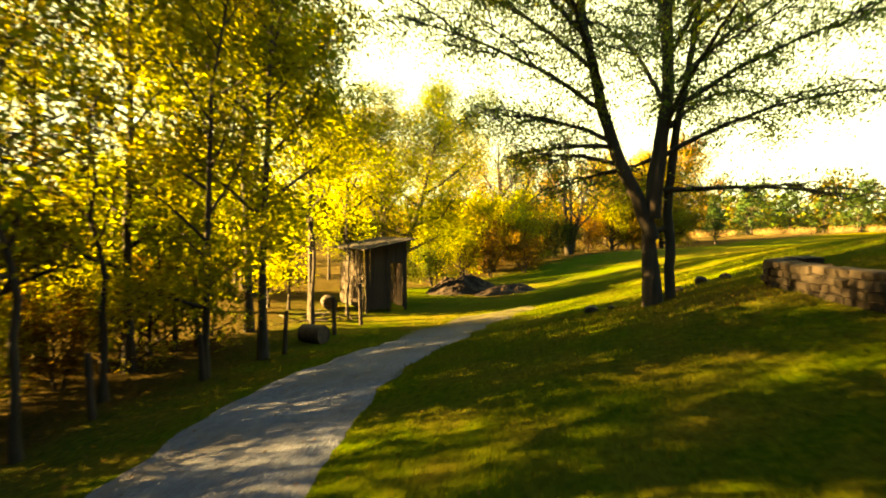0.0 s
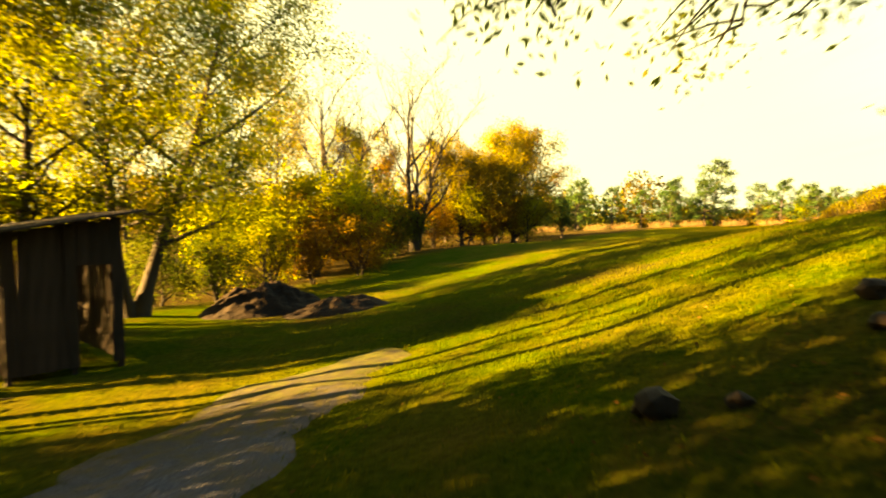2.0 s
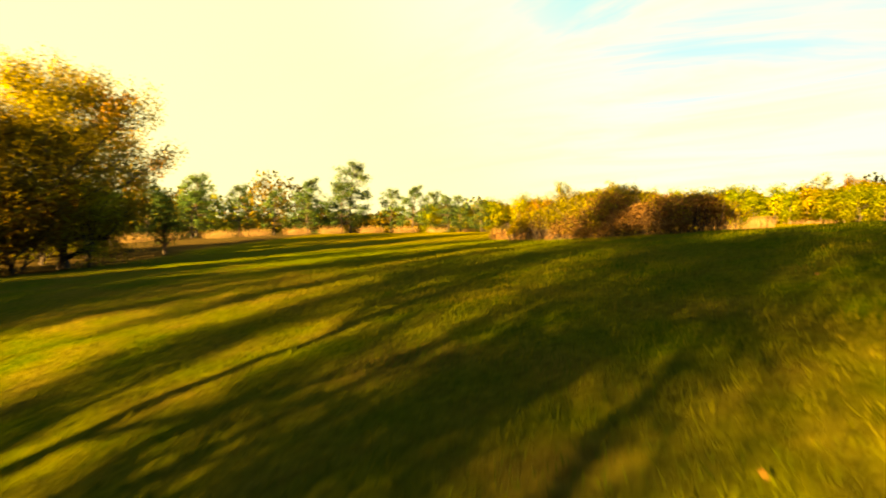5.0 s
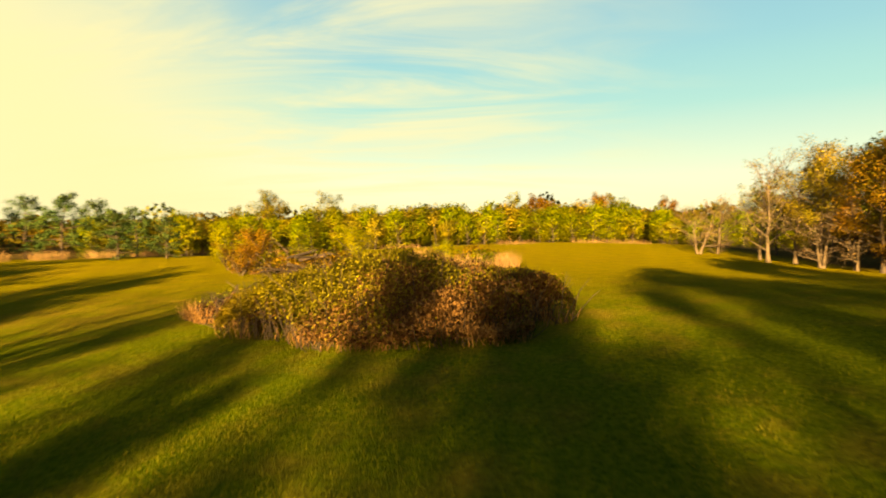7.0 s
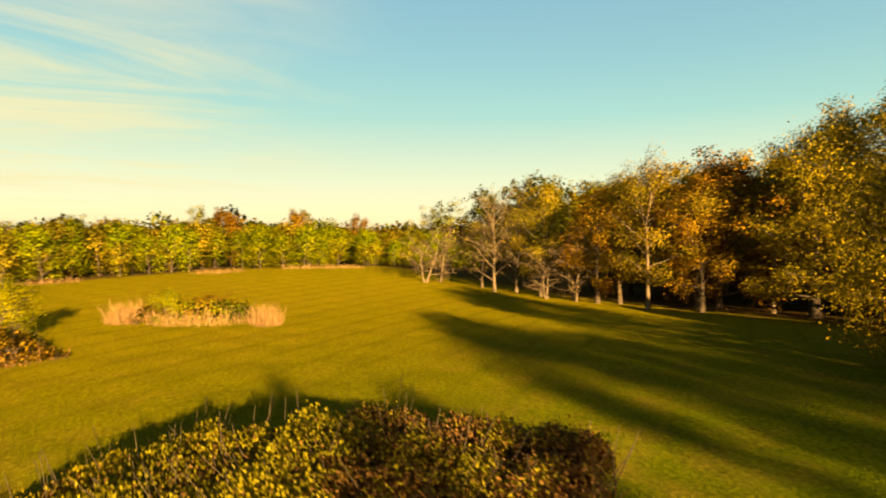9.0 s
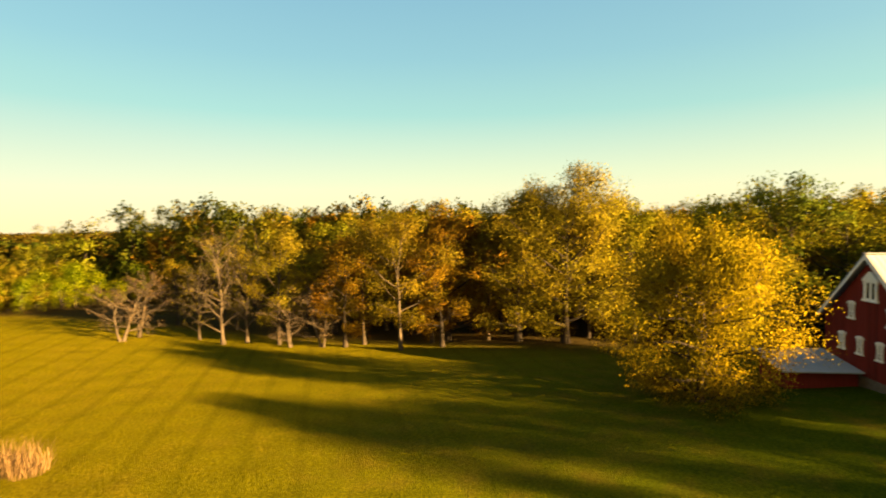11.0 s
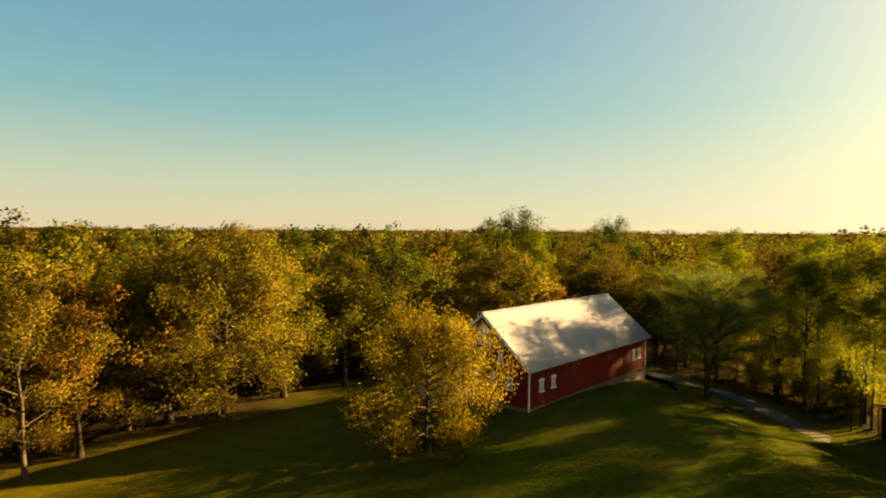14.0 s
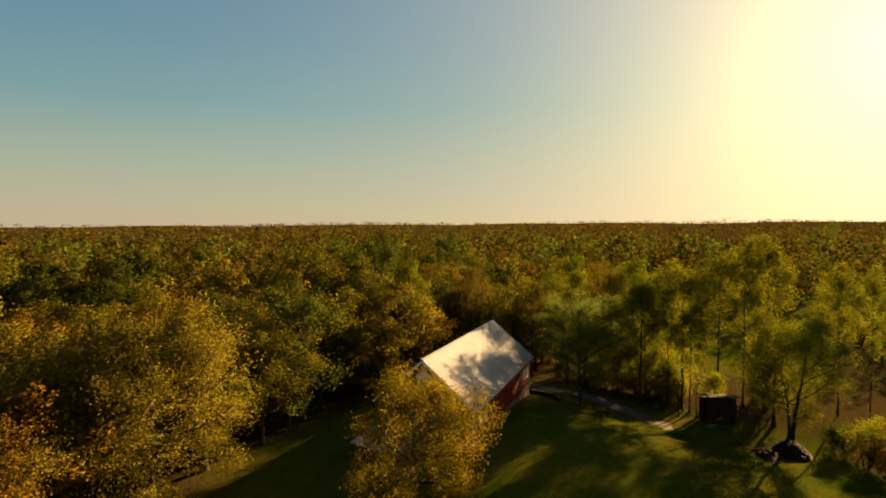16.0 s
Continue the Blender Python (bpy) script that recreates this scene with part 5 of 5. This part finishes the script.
# ---- thickets ----
def thicket(name, x, y, rx, ry, h, label, seed, mix, count, size, turn=0, stalks=400):
    """A mound of brambles: leaves of several kinds in patches over a tangle of stems, with dry stalks at the edge."""
    rng = np.random.default_rng(seed)
    ob = empty(name, pose(x, y, 0), label, "thicket")
    a = radians(turn)
    def spread(n, edge=False):
        t = rng.uniform(0, 2 * np.pi, n)
        r = np.sqrt(rng.uniform(0.72 if edge else 0, 1, n))
        r *= 1 + 0.12 * np.sin(3 * t + seed) + 0.08 * np.sin(7 * t + 2 * seed)
        px, py = r * np.cos(t) * rx, r * np.sin(t) * ry
        return px * math.cos(a) - py * math.sin(a), px * math.sin(a) + py * math.cos(a), r
    def crest(px, py, r):
        b = 0.82 + 0.11 * np.sin(px * 1.1 + seed) * np.cos(py * 1.3) + 0.10 * np.sin(px * 2.9 + 1) * np.sin(py * 2.3 + seed) + 0.07 * np.sin(px * 6.1) * np.sin(py * 5.3 + 2)
        return h * np.sqrt(np.clip(1.08 - r ** 2, 0.05, 1)) * b
    px, py, r = spread(count)
    top = crest(px, py, r)
    pz = top * (1 - np.abs(rng.normal(0, 0.22, count)).clip(0, 1)) + rng.normal(0, 0.06, count)
    pz = np.maximum(pz, 0.03) + land(x + px, y + py)
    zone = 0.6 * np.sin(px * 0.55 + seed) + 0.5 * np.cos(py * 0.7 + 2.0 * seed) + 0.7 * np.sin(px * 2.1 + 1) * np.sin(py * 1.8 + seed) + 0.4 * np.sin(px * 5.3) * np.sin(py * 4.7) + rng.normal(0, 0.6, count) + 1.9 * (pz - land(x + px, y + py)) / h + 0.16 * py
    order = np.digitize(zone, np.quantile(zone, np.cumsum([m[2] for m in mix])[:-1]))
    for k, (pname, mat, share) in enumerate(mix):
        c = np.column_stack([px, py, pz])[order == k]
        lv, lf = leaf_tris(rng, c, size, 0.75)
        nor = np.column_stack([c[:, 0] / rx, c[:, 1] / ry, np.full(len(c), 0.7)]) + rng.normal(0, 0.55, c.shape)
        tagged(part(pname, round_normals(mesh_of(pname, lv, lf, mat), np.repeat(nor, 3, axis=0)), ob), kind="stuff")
    stems = []
    sx, sy, sr = spread(stalks)
    st = crest(sx, sy, sr)
    for q in range(stalks):
        b0 = np.array([sx[q], sy[q], float(land(x + sx[q], y + sy[q])) - 0.05])
        d = np.array([rng.normal(0, 0.35), rng.normal(0, 0.35), 1.0])
        s = np.linspace(0, 1, 4)
        ln = st[q] * rng.uniform(0.8, 1.2)
        stems.append((b0 + d * ln * s[:, None] + np.cumsum(rng.normal(0, 0.06, (4, 3)), axis=0), 0.014 * (1 - s) + 0.004, 3))
    V, F = tubes(stems)
    tagged(part("stem_tangle", mesh_of("stem_tangle", V, F, BARK, True), ob), kind="stuff")
    ex, ey, er = spread(stalks * 2, True)
    keep = np.sin(ex * 2.3 + seed) * np.cos(ey * 1.9) + rng.normal(0, 0.5, len(ex)) > 0
    stalk_mesh(rng, ob, x, y, ex[keep], ey[keep], 0.1, 0.8, WEED)
    return ob


def stalk_mesh(rng, ob, x, y, ex, ey, lo, hi, mat=None, name="stalk_fringe"):
    n = len(ex)
    base = np.column_stack([ex, ey, land(x + ex, y + ey) - 0.02])
    ln = lo + (hi - lo) * rng.uniform(0, 1, (n, 1)) ** 1.6
    d = np.column_stack([rng.normal(0, 0.38, n), rng.normal(0, 0.38, n), np.ones(n)])
    t = rng.uniform(0, np.pi, n)
    s = np.column_stack([np.cos(t), np.sin(t), np.zeros(n)]) * rng.uniform(0.003, 0.008, (n, 1))
    tip = base + d * ln
    mid = base + d * ln * 0.6
    V = np.stack([base - s, base + s, mid + s * 1.6, tip + s * 0.4, mid - s * 1.6], 1).reshape(-1, 3)
    F = np.arange(5 * n).reshape(n, 5)
    tagged(part(name, mesh_of(name, V, F, mat or STRAW), ob), kind="stuff")


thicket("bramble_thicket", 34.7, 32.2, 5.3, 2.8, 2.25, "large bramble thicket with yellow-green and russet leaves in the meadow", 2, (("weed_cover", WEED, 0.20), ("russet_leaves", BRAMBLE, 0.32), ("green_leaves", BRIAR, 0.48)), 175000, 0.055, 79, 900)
thicket("brush_thicket", 53.0, 41.0, 4.3, 2.2, 1.6, "thicket of dry brush grown over a log heap", 6, (("russet_leaves", RUST, 0.7), ("yellow_leaves", LIME, 0.3)), 12000, 0.1, 80, 420)
thicket("brush_thicket", 37.2, 37.6, 2.0, 1.3, 0.95, "low tangle of brown twigs beside the brambles", 12, (("russet_leaves", BRAMBLE, 0.85), ("yellow_leaves", LIME, 0.15)), 4000, 0.07, 75, 900)
thicket("weed_thicket", 58.4, 31.2, 3.2, 1.2, 1.3, "patch of weeds ringed by tall dry grass", 5, (("olive_leaves", LIME, 0.6), ("russet_leaves", RUST, 0.4)), 3500, 0.12, 70, 120)


def dry_grass(x, y, rx, ry, n, lo, hi, turn=0):
    rng = np.random.default_rng(int(abs(x) * 10 + abs(y)))
    t, r = rng.uniform(0, 2 * np.pi, n), np.sqrt(rng.uniform(0, 1, n))
    a = radians(turn)
    px, py = r * np.cos(t) * rx, r * np.sin(t) * ry
    ex, ey = px * math.cos(a) - py * math.sin(a), px * math.sin(a) + py * math.cos(a)
    ob = empty("dry_grass_clump", pose(x, y, 0), "clump of tall pale dry grass", "grass", "dry grass clumps", "stuff")
    stalk_mesh(rng, ob, x, y, ex, ey, lo, hi, name="stalks")


dry_grass(56.0, 28.2, 1.1, 0.8, 620, 0.3, 1.2)
dry_grass(59.6, 34.4, 1.2, 0.9, 620, 0.3, 1.3)
dry_grass(57.3, 31.0, 2.6, 0.9, 420, 0.2, 1.1, 70)
dry_grass(58.8, 32.6, 1.6, 0.9, 420, 0.3, 1.0, 40)
for k in range(26):
    if k % 5 in (1, 3, 4):
        continue
    dry_grass(40 + k * 1.9 + rnd.uniform(-1, 1), 88 - k * 0.75 + rnd.uniform(-2, 2), 2.0, 1.6, 420, 0.6, 1.3)
for k in (0, 1, 4, 5, 7, 10, 13):
    dry_grass(87.5 + rnd.uniform(-1, 1) - 0.12 * (k * 4.5 - 20), -6 + k * 4.6, 0.8, 2.6, 260, 0.3, 0.7)


def log_heap(x, y):
    rng = random.Random(21)
    for k in range(16):
        L, r = rng.uniform(1.4, 3.0), rng.uniform(0.06, 0.15)
        bm = bmesh.new()
        bmesh.ops.create_cone(bm, cap_ends=True, segments=9, radius1=r, radius2=r * 0.75, depth=L)
        for v in bm.verts:
            v.co += Vector((rng.uniform(-0.02, 0.02), rng.uniform(-0.02, 0.02), rng.uniform(-0.03, 0.03)))
        ob = bm_part("log", bm, GREYWOOD if k % 4 == 0 else BARK)
        px, py = x + rng.uniform(-1.1, 1.1), y + rng.uniform(-0.9, 0.9)
        ob.matrix_basis = pose(px, py, float(land(px, py)) + 0.10 + 0.07 * k, rng.uniform(60, 100), 0, rng.uniform(0, 360))
        tagged(ob, "weathered log in the brush heap", "log", "logs of the heap")


log_heap(51.9, 39.6)


# ---- far woods ----
def far_woods():
    """Distant tree crowns to the horizon, too many to count."""
    rng = np.random.default_rng(31)
    for mat, seed in ((FAROLIVE, 1), (GREEN, 2), (FAROLIVE, 3)):
        C = []
        n = 1500
        ang = rng.uniform(0, 2 * np.pi, n * 3)
        dist = 80 + 620 * rng.uniform(0, 1, n * 3) ** 1.5
        x, y = 40 + dist * np.cos(ang), 15 + dist * np.sin(ang)
        if seed == 3:
            far = slice(n, None)
            dist[far] = 700 + 2300 * rng.uniform(0, 1, 2 * n) ** 1.4
            x, y = 40 + dist * np.cos(ang), 15 + dist * np.sin(ang)
        ok = (dist > 125) | ((y < -60) & (dist > 90)) | (x > 118)
        x, y, dist = (v[ok][:n * 3 if seed == 3 else n] for v in (x, y, dist))
        V, N, S = [], [], []
        for k in range(len(x)):
            m = 300 if dist[k] < 150 else 150 if dist[k] < 200 else 60 if dist[k] < 330 else 26 if dist[k] < 700 else 26
            hgt, rad = (rng.uniform(9, 15) if x[k] < 110 else rng.uniform(5, 8.5)) * (1.25 if k % 9 == 0 else 1), rng.uniform(3, 5) * (1 if dist[k] < 700 else 4)
            d = rng.normal(size=(m, 3)); d /= np.linalg.norm(d, axis=1)[:, None]
            c = d * [rad, rad, hgt * 0.42] * rng.uniform(0.75, 1.05, (m, 1)) + [x[k], y[k], float(land(x[k], y[k])) + hgt * 0.56]
            V.append(c); N.append(d); S.append(np.full((m, 1), 0.7 if m > 200 else 1.0 if m > 100 else 1.5 if dist[k] < 700 else 3.2))
        c = np.concatenate(V)
        lv, lf = leaf_tris(rng, c, np.concatenate(S), 0.9)
        nor = np.concatenate(N) + rng.normal(0, 0.3, c.shape) + [0, 0, 0.2]
        tagged(part("far_trees", round_normals(mesh_of("far_trees", lv, lf, mat), np.repeat(nor, 3, axis=0))), "distant autumn woodland reaching to the horizon", "woodland", kind="stuff")


far_woods()


# ---- small things beside the track ----
def lump(bm, at, r, rng, squash=0.7):
    made = bmesh.ops.create_icosphere(bm, subdivisions=2, radius=r, matrix=Matrix.Translation(at))
    c = Vector(at)
    k = rng.uniform(0, 50)
    for v in made["verts"]:
        d = v.co - c
        d *= 1 + 0.35 * noise.noise(d.normalized() * 1.6 + Vector((k, 0, 0)))
        d.z *= squash
        v.co = c + d


def rock(x, y, r, seed):
    rng = random.Random(seed)
    bm = bmesh.new()
    lump(bm, (0, 0, r * 0.3), r, rng)
    ob = bm_part("rock", bm, STONE)
    ob.matrix_basis = pose(x, y, float(land(x, y)), 0, 0, seed * 40)
    tagged(ob, "dark mossy field stone in the grass under the tree", "rock", "stones under the tree")


for k, (x, y, r) in enumerate(((3.9, 14.6, 0.19), (4.3, 14.2, 0.1), (7.0, 15.1, 0.18), (6.1, 14.4, 0.13), (7.5, 14.8, 0.15))):
    rock(x, y, r, k + 1)


def barrel(x, y, turn, label):
    """A drum lying on its side, with rims and hoops."""
    ob = empty("barrel", pose(x, y, float(land(x, y)) + 0.27, 90, 0, turn), label, "barrel")
    bm = bmesh.new()
    prof = [(0, -0.40), (0.25, -0.40), (0.25, -0.42), (0.28, -0.42), (0.285, -0.15), (0.295, -0.14), (0.295, -0.11), (0.285, -0.10), (0.285, 0.10), (0.295, 0.11), (0.295, 0.14), (0.285, 0.15), (0.28, 0.42), (0.25, 0.42), (0.25, 0.40), (0, 0.40)]
    rings = [[bm.verts.new((r * math.cos(a * math.pi / 12), r * math.sin(a * math.pi / 12), z)) for a in range(24)] for r, z in prof[1:-1]]
    for p, q in zip(rings, rings[1:]):
        for i in range(24):
            bm.faces.new((p[i], p[(i + 1) % 24], q[(i + 1) % 24], q[i]))
    bm.faces.new(rings[0][::-1]); bm.faces.new(rings[-1])
    bm_part("drum", bm, RUSTY, ob)
    bm = bmesh.new()
    bmesh.ops.create_cone(bm, cap_ends=True, segments=10, radius1=0.03, radius2=0.03, depth=0.03, matrix=Matrix.Translation((0.16, 0, 0.41)))
    bm_part("bung", bm, RUSTY, ob)


RUSTY = plain_material("rusty_dark_steel", (0.045, 0.032, 0.026), 0.75, 0.2, 7, 0.5)
barrel(-4.05, 17.3, 60, "dark rusty steel barrel lying beside the track")
barrel(-4.7, 22.9, 20, "rusty barrel lying among branches beside the shed")


def stick_pile(x, y, n, reach, seed, label, high=0.22, size=1.0):
    """Fallen branches heaped on the ground."""
    rng = np.random.default_rng(seed)
    ob = empty("branch_pile", pose(x, y, 0), label, "brush pile")
    for k in range(n):
        a, ln = rng.uniform(0, 6.28), rng.uniform(0.7, 1.7) * size
        p0 = np.array([rng.normal(0, reach), rng.normal(0, reach * 0.6), 0])
        s = np.linspace(0, 1, 6)[:, None]
        pts = p0 + np.array([math.cos(a), math.sin(a) * 0.6, 0]) * ln * (s - 0.5) + np.cumsum(rng.normal(0, 0.03, (6, 3)), axis=0)
        pts[:, 2] = land(x + pts[:, 0], y + pts[:, 1]) + 0.02 + rng.uniform(0, high) * math.exp(-(p0[0] ** 2 + p0[1] ** 2) / (2 * reach * reach)) + (0.12 * np.sin(s[:, 0] * 3.1) + (s[:, 0] - 0.3) * (high > 0.5)) * rng.uniform(0, 0.8) * size
        r = rng.uniform(0.012, 0.035)
        V, F = tubes([(pts, r * (1 - 0.6 * s[:, 0]), 1)])
        part("branch", mesh_of("branch", V, F, GREYWOOD, True), ob)


stick_pile(-4.6, 20.9, 26, 0.9, 3, "heap of fallen pale branches beside the shed")
stick_pile(1.2, 30.1, 16, 1.0, 4, "loose branches lying on the soil mound")
stick_pile(52.6, 41.8, 46, 1.5, 6, "grey branches thrown on the log heap", 1.5, 2.2)
stick_pile(37.2, 37.7, 50, 0.8, 7, "dry twigs lying at the end of the brambles", 1.0, 1.2)


def fallen_leaves():
    rng = np.random.default_rng(51)
    P = []
    for cx, cy, s, n in ((4.8, 12.8, 2.0, 420), (0.2, 16.0, 2.0, 60), (7.5, 20.5, 2.2, 60), (-5.5, 14.0, 2.6, 900), (-6.5, 7.0, 2.4, 700), (9.5, 23.0, 2.6, 60), (2.0, 8.0, 3.0, 90), (5.5, 9.0, 1.6, 260), (3.2, 28.6, 1.8, 200)):
        P.append(np.array([cx, cy]) + rng.normal(0, s, (n, 2)))
    P = np.concatenate(P)
    c = np.column_stack([P, land(P[:, 0], P[:, 1]) + rng.uniform(0.02, 0.06, len(P))])
    lv, lf = leaf_quads(rng, c, 0.045, 0.6, 0.35, 0.85)
    tagged(part("fallen_leaves", mesh_of("fallen_leaves", lv, lf, FALLEN)), "scattered fallen brown and yellow leaves on the grass", "leaves", kind="stuff")


FALLEN = leaf_material("fallen_leaves", [(0.05, 0.028, 0.010), (0.09, 0.050, 0.014), (0.13, 0.080, 0.022)], 0.2)
fallen_leaves()


# ---- grass blades beside the flight line ----
def blades():
    rng = np.random.default_rng(41)
    C = along([(-0.5, 2), (0.8, 8), (2.2, 14), (4.2, 19), (8, 23), (16, 28), (24, 32.5), (30, 34)], 0.5)
    n = 150000
    p = C[rng.integers(0, len(C), n)] + rng.normal(0, 4.0, (n, 2))
    T = along(TRACK, 0.5)
    d = np.min(np.hypot(p[:, None, 0] - T[None, :, 0], p[:, None, 1] - T[None, :, 1]) - T[None, :, 2] / 2, axis=1) if n < 1000 else np.concatenate(
        [np.min(np.hypot(q[:, None, 0] - T[None, :, 0], q[:, None, 1] - T[None, :, 1]) - T[None, :, 2] / 2, axis=1) for q in np.array_split(p, 40)])
    p = p[(d > -0.1) | (rng.random(n) < np.clip((p[:, 1] - 14.0) / 4.0, 0, 1))]
    n = len(p)
    b = np.column_stack([p, land(p[:, 0], p[:, 1]) - 0.01])
    h = rng.uniform(0.03, 0.085, (n, 1))
    t = rng.uniform(0, 6.28, n)
    s = np.column_stack([np.cos(t), np.sin(t), np.zeros(n)]) * 0.009
    lean = rng.normal(0, 0.4, (n, 3)); lean[:, 2] = 1
    V = np.stack([b - s, b + s, b + lean * h], 1).reshape(-1, 3)
    tagged(part("grass", mesh_of("grass", V, np.arange(3 * n).reshape(n, 3), BLADE)), "short green grass blades of the meadow", "grass", kind="stuff")


blades()
